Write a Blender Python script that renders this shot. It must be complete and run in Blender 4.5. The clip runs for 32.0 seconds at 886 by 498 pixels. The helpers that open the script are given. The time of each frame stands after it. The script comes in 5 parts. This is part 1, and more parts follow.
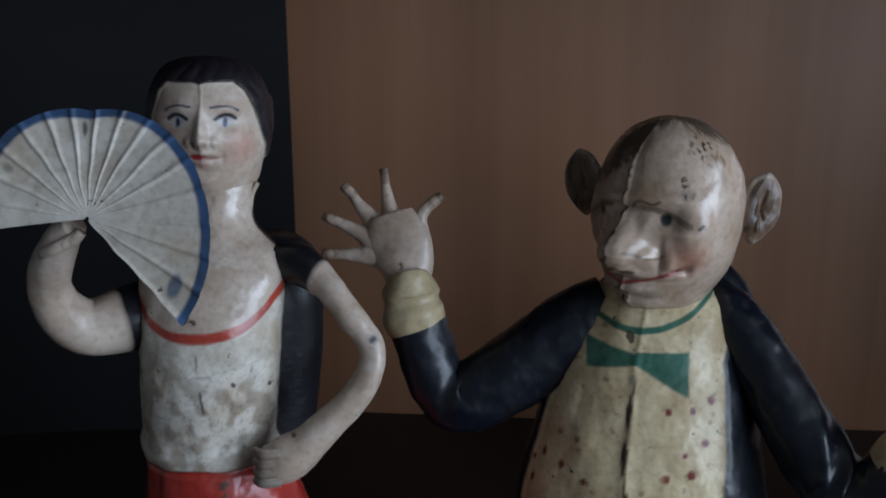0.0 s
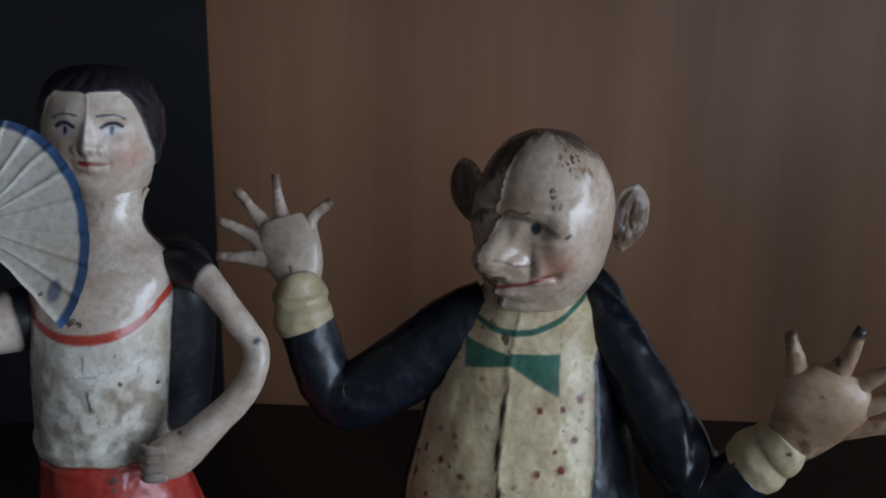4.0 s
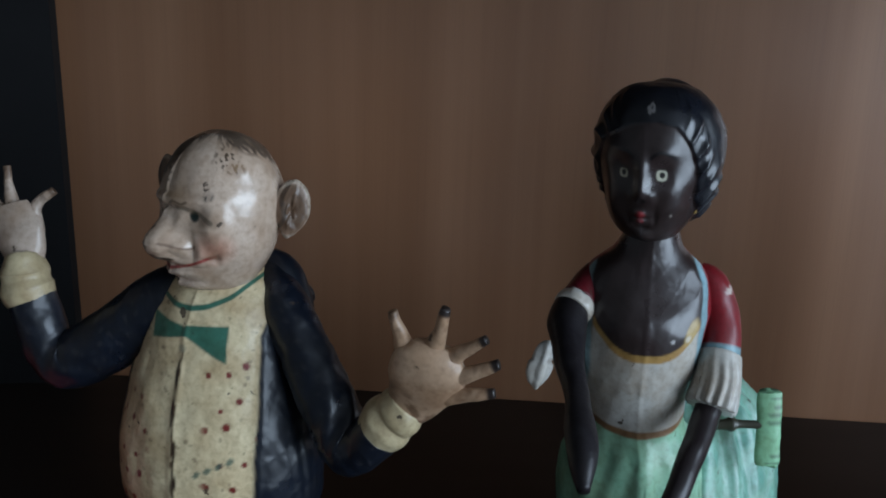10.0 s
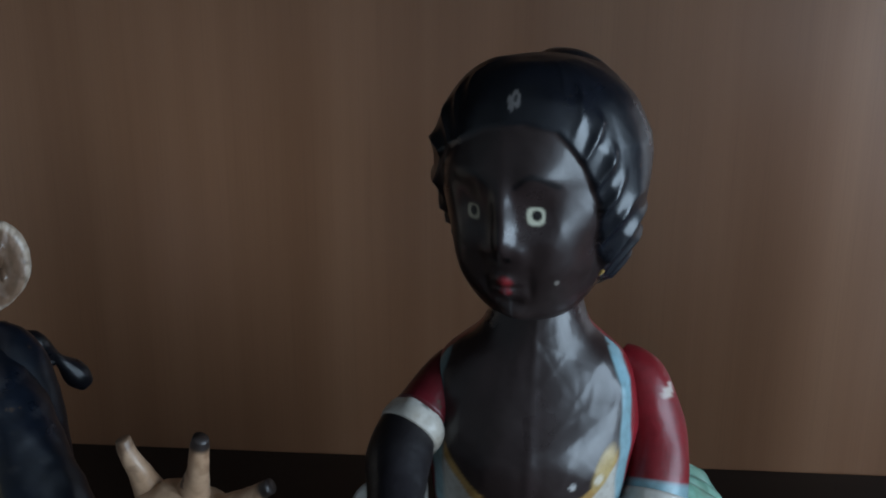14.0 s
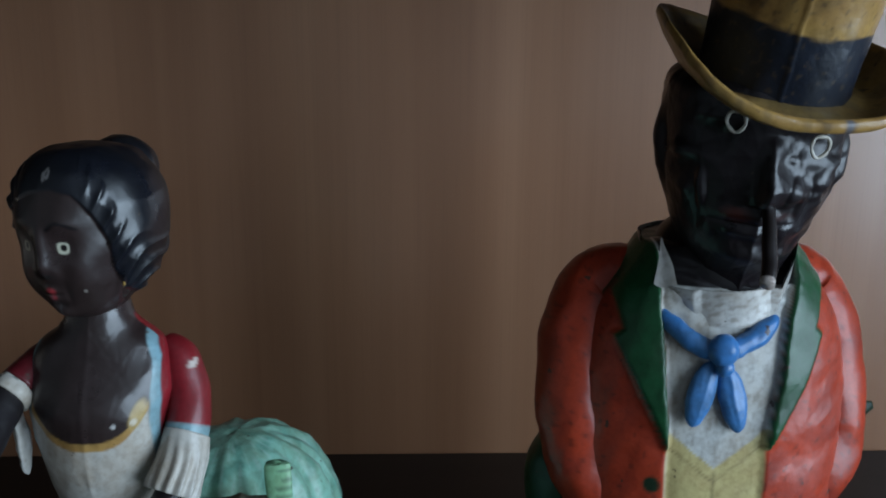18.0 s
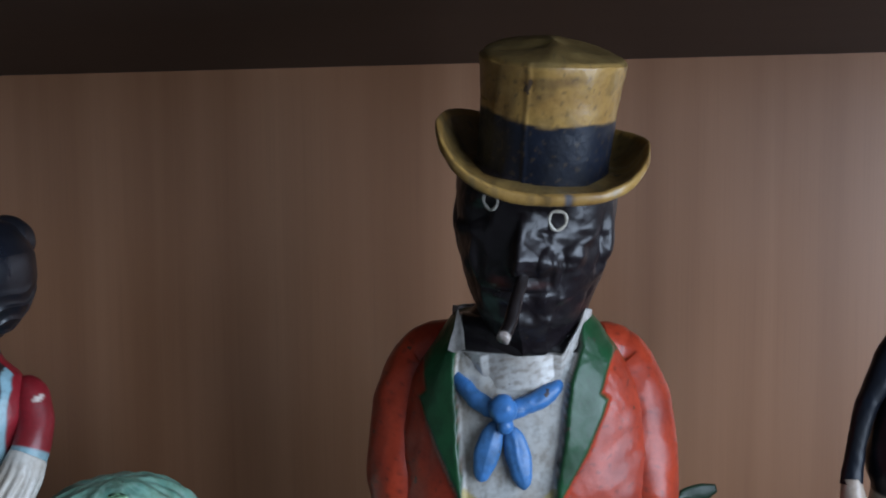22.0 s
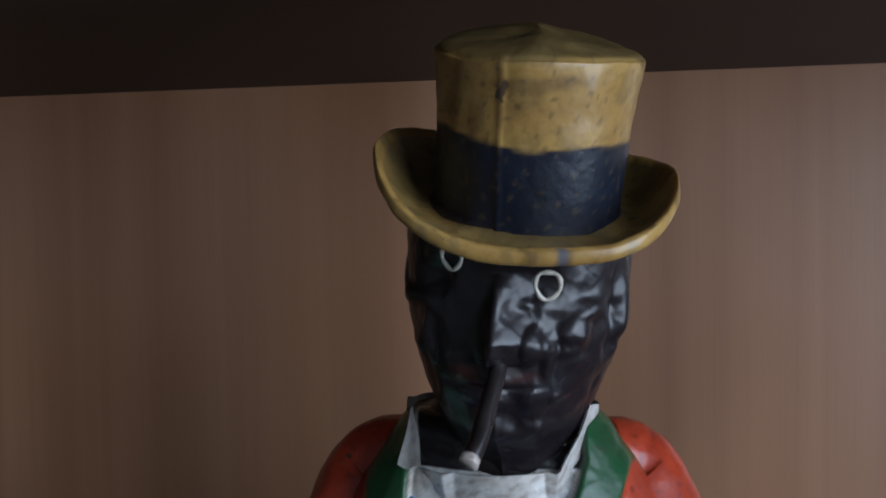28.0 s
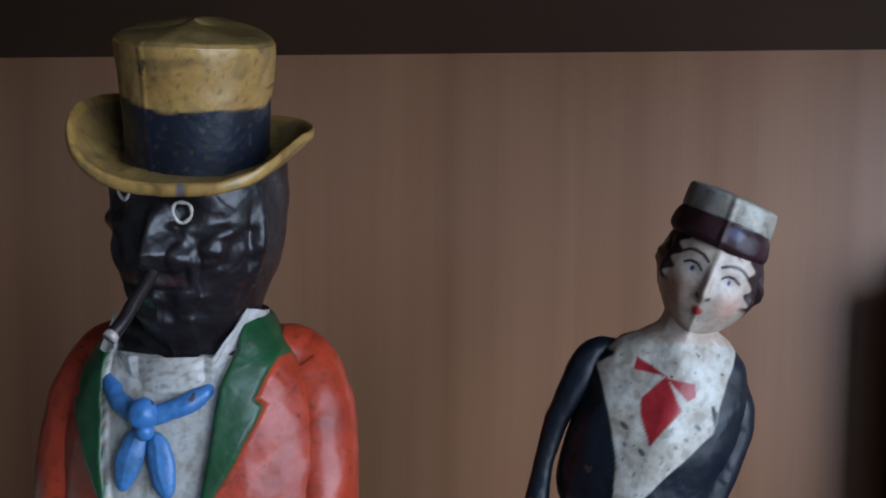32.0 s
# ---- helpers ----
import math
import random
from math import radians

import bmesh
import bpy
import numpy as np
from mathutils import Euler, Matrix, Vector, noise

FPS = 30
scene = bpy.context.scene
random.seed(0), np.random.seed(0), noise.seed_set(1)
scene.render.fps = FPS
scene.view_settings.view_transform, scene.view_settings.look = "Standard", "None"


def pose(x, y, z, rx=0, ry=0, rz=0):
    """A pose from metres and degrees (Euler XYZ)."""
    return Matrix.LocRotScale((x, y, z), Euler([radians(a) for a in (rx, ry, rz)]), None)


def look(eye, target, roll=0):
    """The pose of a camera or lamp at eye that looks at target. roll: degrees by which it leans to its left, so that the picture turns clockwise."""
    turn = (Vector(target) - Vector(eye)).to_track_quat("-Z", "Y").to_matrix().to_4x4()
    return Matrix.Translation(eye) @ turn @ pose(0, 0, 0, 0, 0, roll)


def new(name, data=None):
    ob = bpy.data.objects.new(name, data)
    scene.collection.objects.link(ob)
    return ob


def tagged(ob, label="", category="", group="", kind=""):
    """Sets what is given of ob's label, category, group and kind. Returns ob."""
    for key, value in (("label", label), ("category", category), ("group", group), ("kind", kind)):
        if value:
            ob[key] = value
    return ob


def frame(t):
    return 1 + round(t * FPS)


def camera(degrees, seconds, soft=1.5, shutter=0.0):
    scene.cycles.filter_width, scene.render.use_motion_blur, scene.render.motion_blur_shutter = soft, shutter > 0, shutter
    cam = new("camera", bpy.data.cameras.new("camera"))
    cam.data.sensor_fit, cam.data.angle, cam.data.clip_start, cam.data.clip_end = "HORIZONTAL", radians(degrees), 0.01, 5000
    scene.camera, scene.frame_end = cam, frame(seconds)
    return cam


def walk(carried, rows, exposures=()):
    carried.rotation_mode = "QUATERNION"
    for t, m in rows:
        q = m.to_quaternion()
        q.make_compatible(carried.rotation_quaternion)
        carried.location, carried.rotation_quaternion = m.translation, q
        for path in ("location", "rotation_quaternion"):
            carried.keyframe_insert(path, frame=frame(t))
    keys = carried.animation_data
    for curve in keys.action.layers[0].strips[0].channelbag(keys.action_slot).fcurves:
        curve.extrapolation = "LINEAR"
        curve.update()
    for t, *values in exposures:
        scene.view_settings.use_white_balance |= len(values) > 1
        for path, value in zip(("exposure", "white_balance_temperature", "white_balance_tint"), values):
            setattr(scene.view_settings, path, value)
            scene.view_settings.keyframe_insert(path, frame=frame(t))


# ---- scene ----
cam = camera(50.0, 32.0, soft=2.0)
PATH = [
    (0.0, (0.1501, -0.6334, 0.2744), (0.1209, -0.2455, 0.1811), 0.32),
    (0.5, (0.1478, -0.6143, 0.2818), (0.1105, -0.2283, 0.1836), -0.36),
    (1.0, (0.1377, -0.6021, 0.2835), (0.0949, -0.2167, 0.1853), -0.50),
    (1.5, (0.1339, -0.5951, 0.2843), (0.0894, -0.2105, 0.1836), -0.30),
    (2.0, (0.1385, -0.5938, 0.2838), (0.0993, -0.2087, 0.1832), 0.08),
    (2.5, (0.1462, -0.5991, 0.2847), (0.1126, -0.2136, 0.1833), 0.31),
    (3.0, (0.1634, -0.6129, 0.2829), (0.1403, -0.2261, 0.1838), 0.68),
    (3.5, (0.1731, -0.6281, 0.2840), (0.1576, -0.2409, 0.1848), 0.95),
    (5.5, (0.2105, -0.7151, 0.2887), (0.1981, -0.3258, 0.1978), 1.92),
    (6.0, (0.2255, -0.7456, 0.2899), (0.2081, -0.3555, 0.2030), 2.27),
    (6.5, (0.2487, -0.7655, 0.2915), (0.2242, -0.3751, 0.2079), 2.39),
    (7.0, (0.2766, -0.7731, 0.2947), (0.2458, -0.3843, 0.2058), 2.16),
    (7.5, (0.2964, -0.7582, 0.2950), (0.2661, -0.3700, 0.2031), 2.21),
    (8.0, (0.2997, -0.7278, 0.2961), (0.2726, -0.3411, 0.1975), 2.33),
    (8.5, (0.3066, -0.7126, 0.3004), (0.2784, -0.3272, 0.1973), 2.25),
    (9.0, (0.3156, -0.6917, 0.2992), (0.2859, -0.3066, 0.1952), 2.23),
    (9.5, (0.3248, -0.6829, 0.2973), (0.2959, -0.2975, 0.1943), 2.13),
    (10.0, (0.3392, -0.6861, 0.3010), (0.3092, -0.3007, 0.1981), 1.77),
    (10.5, (0.3534, -0.6793, 0.3037), (0.3215, -0.2947, 0.1987), 1.40),
    (11.0, (0.3659, -0.6621, 0.3013), (0.3321, -0.2770, 0.1989), 1.32),
    (11.5, (0.3682, -0.6358, 0.3047), (0.3375, -0.2514, 0.1985), 1.08),
    (12.0, (0.3643, -0.6047, 0.2936), (0.3350, -0.2191, 0.1911), 0.91),
    (12.5, (0.3725, -0.5686, 0.2906), (0.3379, -0.1825, 0.1921), 1.16),
    (13.0, (0.3789, -0.5441, 0.2903), (0.3491, -0.1601, 0.1825), 0.56),
    (13.5, (0.3830, -0.5313, 0.2871), (0.3532, -0.1479, 0.1771), 0.29),
    (15.5, (0.4161, -0.5824, 0.2951), (0.3914, -0.1981, 0.1868), -0.36),
    (16.0, (0.4390, -0.6100, 0.2897), (0.4093, -0.2220, 0.1972), -1.11),
    (16.5, (0.4611, -0.6145, 0.2996), (0.4327, -0.2289, 0.1970), -0.94),
    (17.0, (0.4746, -0.6178, 0.3046), (0.4634, -0.2313, 0.2021), -0.24),
    (17.5, (0.5001, -0.6284, 0.3133), (0.4934, -0.2418, 0.2110), 0.03),
    (18.0, (0.5081, -0.6453, 0.3162), (0.5190, -0.2574, 0.2195), 0.33),
    (18.5, (0.5226, -0.6660, 0.3189), (0.5350, -0.2771, 0.2261), 0.14),
    (19.0, (0.5504, -0.6722, 0.3306), (0.5567, -0.2819, 0.2434), -0.33),
    (19.5, (0.5820, -0.6896, 0.3304), (0.5737, -0.2971, 0.2535), -1.43),
    (20.0, (0.6127, -0.7137, 0.3284), (0.5876, -0.3206, 0.2588), -2.14),
    (20.5, (0.6248, -0.7155, 0.3289), (0.5903, -0.3227, 0.2619), -2.30),
    (21.0, (0.6353, -0.7165, 0.3204), (0.5917, -0.3242, 0.2553), -1.54),
    (21.5, (0.6200, -0.6925, 0.2911), (0.5741, -0.2974, 0.2487), -0.80),
    (22.0, (0.6671, -0.7012, 0.2871), (0.6080, -0.3067, 0.2574), -0.49),
    (22.5, (0.7037, -0.6976, 0.2775), (0.6348, -0.3041, 0.2559), -0.54),
    (23.0, (0.6932, -0.6934, 0.2619), (0.6285, -0.2991, 0.2424), -0.69),
    (23.5, (0.6947, -0.6937, 0.2558), (0.6333, -0.2990, 0.2340), -0.61),
    (24.0, (0.6839, -0.6863, 0.2615), (0.6338, -0.2898, 0.2430), -0.24),
    (24.5, (0.6725, -0.6647, 0.2678), (0.6308, -0.2672, 0.2512), 0.02),
    (26.5, (0.6697, -0.5815, 0.2824), (0.6092, -0.1871, 0.2539), 0.09),
    (27.0, (0.6647, -0.5768, 0.2906), (0.5999, -0.1824, 0.2741), -0.62),
    (27.5, (0.6615, -0.5750, 0.2909), (0.5992, -0.1801, 0.2799), -1.14),
    (28.0, (0.6673, -0.5753, 0.2905), (0.6070, -0.1801, 0.2752), -0.99),
    (28.5, (0.6644, -0.5818, 0.2939), (0.6086, -0.1861, 0.2755), -0.07),
    (29.0, (0.6714, -0.5955, 0.2931), (0.6193, -0.1994, 0.2740), 0.70),
    (29.5, (0.6830, -0.6097, 0.2898), (0.6345, -0.2131, 0.2718), 1.25),
    (30.0, (0.6997, -0.6314, 0.2906), (0.6531, -0.2346, 0.2725), 1.51),
    (30.5, (0.7228, -0.6535, 0.2860), (0.6721, -0.2570, 0.2709), 1.80),
    (31.0, (0.7464, -0.6730, 0.2845), (0.6951, -0.2765, 0.2704), 1.78),
    (31.5, (0.7809, -0.6635, 0.2836), (0.7217, -0.2684, 0.2637), 0.95),
    (32.0, (0.8150, -0.6508, 0.2806), (0.7514, -0.2568, 0.2541), 0.74),
]
walk(cam, [(t, look(eye, target, roll)) for t, eye, target, roll in PATH],
     [(0.0, -0.08, 6250, 14), (4.0, -0.10, 6250, 14), (7.0, 0.0, 6350, 11), (11.0, 0.05, 6150, 10), (13.0, -0.02, 6050, 8), (17.5, -0.03, 6050, 6), (20.0, 0.04, 6250, 14), (24.0, 0.06, 6150, 15), (28.0, -0.05, 6250, 15), (30.0, 0.02, 6000, 15), (31.0, 0.04, 6000, 15), (32.0, -0.13, 6000, 15)])

# ---- light: one tall window to the right, in an otherwise dim room ----
world = bpy.data.worlds.new("world")
scene.world = world
world.use_nodes = True
wn = world.node_tree.nodes
sky = wn.new("ShaderNodeTexSky")
sky.sky_type, sky.sun_disc, sky.sun_elevation, sky.sun_rotation = "NISHITA", False, radians(35), radians(200)
world.node_tree.links.new(sky.outputs[0], wn["Background"].inputs[0])
wn["Background"].inputs[1].default_value = 0.08

window_lamp = bpy.data.lights.new("window_light", "AREA")
window_lamp.shape, window_lamp.size, window_lamp.size_y = "RECTANGLE", 2.16, 1.45
window_lamp.energy, window_lamp.color = 78.0, (0.70, 0.85, 1.0)
lamp = new("window_light", window_lamp)
lamp.matrix_world = look((2.08, -1.63, 0.40), (0.08, -1.63, 0.40))
scene.view_settings.exposure = 0.0


# ---- materials ----
def material(name, rough=0.5, metal=0.0):
    m = bpy.data.materials.new(name)
    m.use_nodes = True
    nt = m.node_tree
    b = nt.nodes["Principled BSDF"]
    b.inputs["Roughness"].default_value, b.inputs["Metallic"].default_value = rough, metal
    return m, nt, b


def node(nt, kind, **values):
    n = nt.nodes.new("ShaderNode" + kind)
    for key, value in values.items():
        n.inputs[key.replace("_", " ")].default_value = value
    return n


def ramp(nt, fac, stops):
    r = nt.nodes.new("ShaderNodeValToRGB")
    e = r.color_ramp.elements
    while len(e) < len(stops):
        e.new(0.5)
    for el, (p, c) in zip(e, stops):
        el.position, el.color = p, (*c, 1) if len(c) == 3 else c
    nt.links.new(fac, r.inputs[0])
    return r.outputs[0]


def mix(nt, fac, a, b, kind="MIX"):
    n = nt.nodes.new("ShaderNodeMix")
    n.data_type, n.blend_type = "RGBA", kind
    for sock, v in ((n.inputs[0], fac), (n.inputs[6], a), (n.inputs[7], b)):
        if isinstance(v, (int, float)):
            sock.default_value = v
        elif isinstance(v, tuple):
            sock.default_value = (*v, 1)
        else:
            nt.links.new(v, sock)
    return n.outputs[2]


def bumped(nt, b, height, strength, distance):
    n = node(nt, "Bump", Strength=strength, Distance=distance)
    nt.links.new(height, n.inputs["Height"])
    nt.links.new(n.outputs[0], b.inputs["Normal"])


def noise_of(nt, scale, detail=4.0, stretch=(1, 1, 1)):
    co = nt.nodes.new("ShaderNodeTexCoord")
    mp = nt.nodes.new("ShaderNodeMapping")
    mp.inputs["Scale"].default_value = stretch
    nt.links.new(co.outputs["Object"], mp.inputs[0])
    n = node(nt, "TexNoise", Scale=scale, Detail=detail)
    nt.links.new(mp.outputs[0], n.inputs["Vector"])
    return n.outputs["Fac"]


def painted_tin(name, rough=0.32, wear=0.5, crackle=0.0, relief=0.30, coat=0.25):
    """Old enamel paint over tin: the colours are the paint on the figure, with chips, grime and fine dents."""
    m, nt, b = material(name, rough)
    at = nt.nodes.new("ShaderNodeAttribute")
    at.attribute_name = "paint"
    col = at.outputs["Color"]
    blot = noise_of(nt, 70, 6)
    col = mix(nt, ramp(nt, blot, [(0.36, (0, 0, 0)), (0.68, (0.7, 0.7, 0.7))]), col, mix(nt, 1.0, col, (0.62, 0.52, 0.42), "MULTIPLY"))
    fine = noise_of(nt, 420, 5)
    col = mix(nt, ramp(nt, fine, [(0.45, (0, 0, 0)), (0.75, (0.55, 0.55, 0.55))]), col, mix(nt, 1.0, col, (0.6, 0.55, 0.5), "MULTIPLY"))
    if crackle:
        co = nt.nodes.new("ShaderNodeTexCoord")
        v = node(nt, "TexVoronoi", Scale=260.0)
        v.feature = "DISTANCE_TO_EDGE"
        nt.links.new(co.outputs["Object"], v.inputs["Vector"])
        col = mix(nt, ramp(nt, v.outputs["Distance"], [(0.0, (crackle,) * 3), (0.08, (0, 0, 0))]), col, (0.12, 0.09, 0.06))
    chips = noise_of(nt, 130, 8)
    col = mix(nt, ramp(nt, chips, [(0.70 - 0.04 * wear, (0, 0, 0)), (0.72 - 0.04 * wear, (0.9, 0.9, 0.9))]), col, (0.05, 0.032, 0.022))
    nt.links.new(col, b.inputs["Base Color"])
    nt.links.new(ramp(nt, blot, [(0.3, (rough - 0.08,) * 3), (0.7, (rough + 0.16,) * 3)]), b.inputs["Roughness"])
    b.inputs["Coat Weight"].default_value, b.inputs["Coat Roughness"].default_value = coat, 0.16
    h = mix(nt, 0.6, noise_of(nt, 75, 4), noise_of(nt, 330, 8))
    bumped(nt, b, h, relief, 0.0010)
    return m


def veneer():
    m, nt, b = material("cherry_veneer", 0.40)
    wide = noise_of(nt, 9, 3, (2.2, 1, 0.06))
    streak = noise_of(nt, 60, 4, (3.0, 1, 0.02))
    pore = noise_of(nt, 420, 3, (2.0, 1, 0.02))
    col = ramp(nt, wide, [(0.3, (0.265, 0.119, 0.056)), (0.5, (0.340, 0.160, 0.080)), (0.7, (0.398, 0.198, 0.104))])
    col = mix(nt, ramp(nt, streak, [(0.35, (0.07,) * 3), (0.65, (0, 0, 0))]), col, (0.19, 0.086, 0.047))
    col = mix(nt, ramp(nt, pore, [(0.3, (0.10,) * 3), (0.5, (0, 0, 0))]), col, (0.10, 0.05, 0.03))
    nt.links.new(col, b.inputs["Base Color"])
    nt.links.new(ramp(nt, streak, [(0.3, (0.40,) * 3), (0.7, (0.46,) * 3)]), b.inputs["Roughness"])
    b.inputs["Coat Weight"].default_value, b.inputs["Coat Roughness"].default_value = 1.0, 0.22
    bumped(nt, b, pore, 0.05, 0.0004)
    return m


def dark_board(name, colour, rough):
    m, nt, b = material(name, rough)
    b.inputs["Specular IOR Level"].default_value = 0.3
    n = noise_of(nt, 40, 5, (0.15, 1, 1))
    nt.links.new(mix(nt, n, tuple(c * 0.7 for c in colour), tuple(c * 1.35 for c in colour)), b.inputs["Base Color"])
    bumped(nt, b, noise_of(nt, 900, 3), 0.08, 0.0003)
    return m


def plaster(name, colour):
    m, nt, b = material(name, 0.9)
    nt.links.new(mix(nt, noise_of(nt, 3, 5), tuple(c * 0.88 for c in colour), colour), b.inputs["Base Color"])
    bumped(nt, b, noise_of(nt, 120, 4), 0.15, 0.002)
    return m


VENEER = veneer()
BOARD = dark_board("black_brown_laminate", (0.026, 0.018, 0.014), 0.5)
SIDE = dark_board("black_laminate", (0.0080, 0.0078, 0.0086), 0.75)
# inside of the holes: recess shade given as a blacker board colour
HOLE = dark_board("peg_hole_shade", (0.0008, 0.0008, 0.0008), 1.0)
WALL = plaster("grey_plaster", (0.26, 0.25, 0.24))
CEIL = plaster("ceiling_paint", (0.30, 0.29, 0.28))
FLOOR = dark_board("dark_floor", (0.05, 0.035, 0.025), 0.5)
TIN = painted_tin("painted_tin", 0.36, 0.4, 0.0, 0.30, 0.12)
TIN.node_tree.nodes["Principled BSDF"].inputs["Specular IOR Level"].default_value = 0.38
TIN_DARK = painted_tin("glossy_dark_enamel_on_tin", 0.33, 0.0, 0.0, 0.14, 0.12)
TIN_DARK.node_tree.nodes["Principled BSDF"].inputs["Specular IOR Level"].default_value = 0.4
TIN_MATT = painted_tin("dull_dark_enamel_on_tin", 0.40, 0.2, 0.0, 0.4, 0.06)
TIN_MATT.node_tree.nodes["Principled BSDF"].inputs["Specular IOR Level"].default_value = 0.3
TIN_FLESH = painted_tin("dark_flesh_enamel_on_tin", 0.32, 0.0, 0.0, 0.10, 0.22)
TIN_GLOSS = painted_tin("glossy_enamel_on_tin", 0.30, 0.2, 0.0, 0.16, 0.38)
TIN_WORN = painted_tin("worn_crackled_paint_on_tin", 0.29, 0.6, 0.08, 0.34, 0.3)


# ---- building helpers ----
def box_mesh(name, x0, x1, y0, y1, z0, z1, mat, bevel=0.0):
    bm = bmesh.new()
    bmesh.ops.create_cube(bm, size=1)
    for v in bm.verts:
        v.co = ((x0 + x1) / 2 + v.co.x * (x1 - x0), (y0 + y1) / 2 + v.co.y * (y1 - y0), (z0 + z1) / 2 + v.co.z * (z1 - z0))
    if bevel:
        bmesh.ops.bevel(bm, geom=bm.edges[:], offset=bevel, segments=2, affect="EDGES")
    me = bpy.data.meshes.new(name)
    bm.to_mesh(me)
    bm.free()
    me.materials.append(mat)
    return new(name, me)


# ---- the shelf and the room ----
HT = 0.371
back = tagged(box_mesh("wall_back_panel", -0.004, 1.90, 0.0, 0.018, -0.02, HT + 0.06, VENEER), "reddish brown cherry veneer back panel of the display shelf", "wall", kind="structure")
tagged(box_mesh("shelf_lower", -0.40, 1.90, -0.43, -0.0005, -0.022, 0.0, BOARD, 0.0008), "black-brown laminate shelf board under the tin figures", "shelf", kind="structure")
tagged(box_mesh("shelf_upper", -0.40, 1.90, -0.36, -0.0005, HT, HT + 0.022, BOARD, 0.0008), "black-brown laminate shelf board above the tin figures", "shelf", kind="structure")


def side_panel():
    """The dark upright beside the veneer, with a column of drilled peg holes."""
    bm = bmesh.new()
    ang = radians(12)
    ux, uy = -math.cos(ang), -math.sin(ang)
    nx, ny = uy, -ux
    xs = [0.0, 0.0275, 0.0375, 0.42]
    holes = [0.254 - 0.0448 * 5 + 0.0448 * i for i in range(8)]
    zs = [-0.02]
    for h in holes:
        zs += [h - 0.005, h + 0.005]
    zs.append(HT + 0.06)
    lean = lambda z: -0.012 * (z - 0.16)

    def pt(a, z, d=0.0):
        return (ux * a + nx * d + lean(z) * (1 if a == 0 else 0), -0.0012 + uy * a + ny * d, z)

    for i in range(3):
        for j in range(len(zs) - 1):
            hole = i == 1 and j % 2 == 1 and j < len(zs) - 1
            if not hole:
                bm.faces.new([bm.verts.new(pt(a, z)) for a, z in ((xs[i], zs[j]), (xs[i + 1], zs[j]), (xs[i + 1], zs[j + 1]), (xs[i], zs[j + 1]))])
                continue
            ca, cz, n = (xs[1] + xs[2]) / 2, (zs[j] + zs[j + 1]) / 2, 16
            outer, rim, deep = [], [], []
            for k in range(n):
                t = 2 * math.pi * (k + 0.5) / n
                c, s = math.cos(t), math.sin(t)
                m = max(abs(c), abs(s))
                outer.append(bm.verts.new(pt(ca + 0.005 * c / m, cz + 0.005 * s / m)))
                rim.append(bm.verts.new(pt(ca + 0.0038 * c, cz + 0.0038 * s)))
                deep.append(bm.verts.new(pt(ca + 0.0037 * c, cz + 0.0037 * s, -0.010)))
            for k in range(n):
                q = (k + 1) % n
                bm.faces.new((outer[k], outer[q], rim[q], rim[k]))
                f = bm.faces.new((rim[k], rim[q], deep[q], deep[k]))
                f.material_index = 1
            bm.faces.new(deep).material_index = 1
    for z0, z1 in zip(zs[:-1], zs[1:]):
        bm.faces.new([bm.verts.new(p) for p in (pt(0, z0), pt(0, z1), pt(0, z1, -0.018), pt(0, z0, -0.018))])
        bm.faces.new([bm.verts.new(p) for p in (pt(0, z0, -0.018), pt(0, z1, -0.018), pt(0.42, z1, -0.018), pt(0.42, z0, -0.018))])
    bmesh.ops.remove_doubles(bm, verts=bm.verts, dist=0.00005)
    bmesh.ops.recalc_face_normals(bm, faces=bm.faces)
    me = bpy.data.meshes.new("wall_side_panel")
    bm.to_mesh(me)
    bm.free()
    me.materials.append(SIDE)
    me.materials.append(HOLE)
    return tagged(new("wall_side_panel", me), "black laminate upright with a column of drilled peg holes", "wall", kind="structure")


side_panel()
tagged(box_mesh("wall_shelf_end", 1.90, 1.92, -0.43, 0.018, -0.02, HT + 0.06, SIDE), "black laminate end panel of the display shelf", "wall", kind="structure")
# the plain room around: floor, ceiling, walls, and one window opening in the right wall
X0, X1, Y0, Y1, Z0, Z1 = -1.8, 2.10, -3.4, 0.03, -0.95, 1.65
tagged(box_mesh("floor", X0, X1, Y0, Y1, Z0 - 0.1, Z0, FLOOR), "dark wooden room floor", "floor", kind="structure")
tagged(box_mesh("ceiling", X0, X1, Y0, Y1, Z1, Z1 + 0.1, CEIL), "plain pale ceiling", "ceiling", kind="structure")
tagged(box_mesh("wall_left", X0 - 0.1, X0, Y0, Y1, Z0, Z1, WALL), "plain grey room wall", "wall", kind="structure")
tagged(box_mesh("wall_north", X0, X1, Y1, Y1 + 0.1, Z0, Z1, WALL), "plain grey room wall behind the shelf", "wall", kind="structure")
tagged(box_mesh("wall_south", X0, X1, Y0 - 0.1, Y0, Z0, Z1, WALL), "plain grey room wall", "wall", kind="structure")
WY0, WY1, WZ0, WZ1 = -2.74, -0.52, -0.35, 1.15


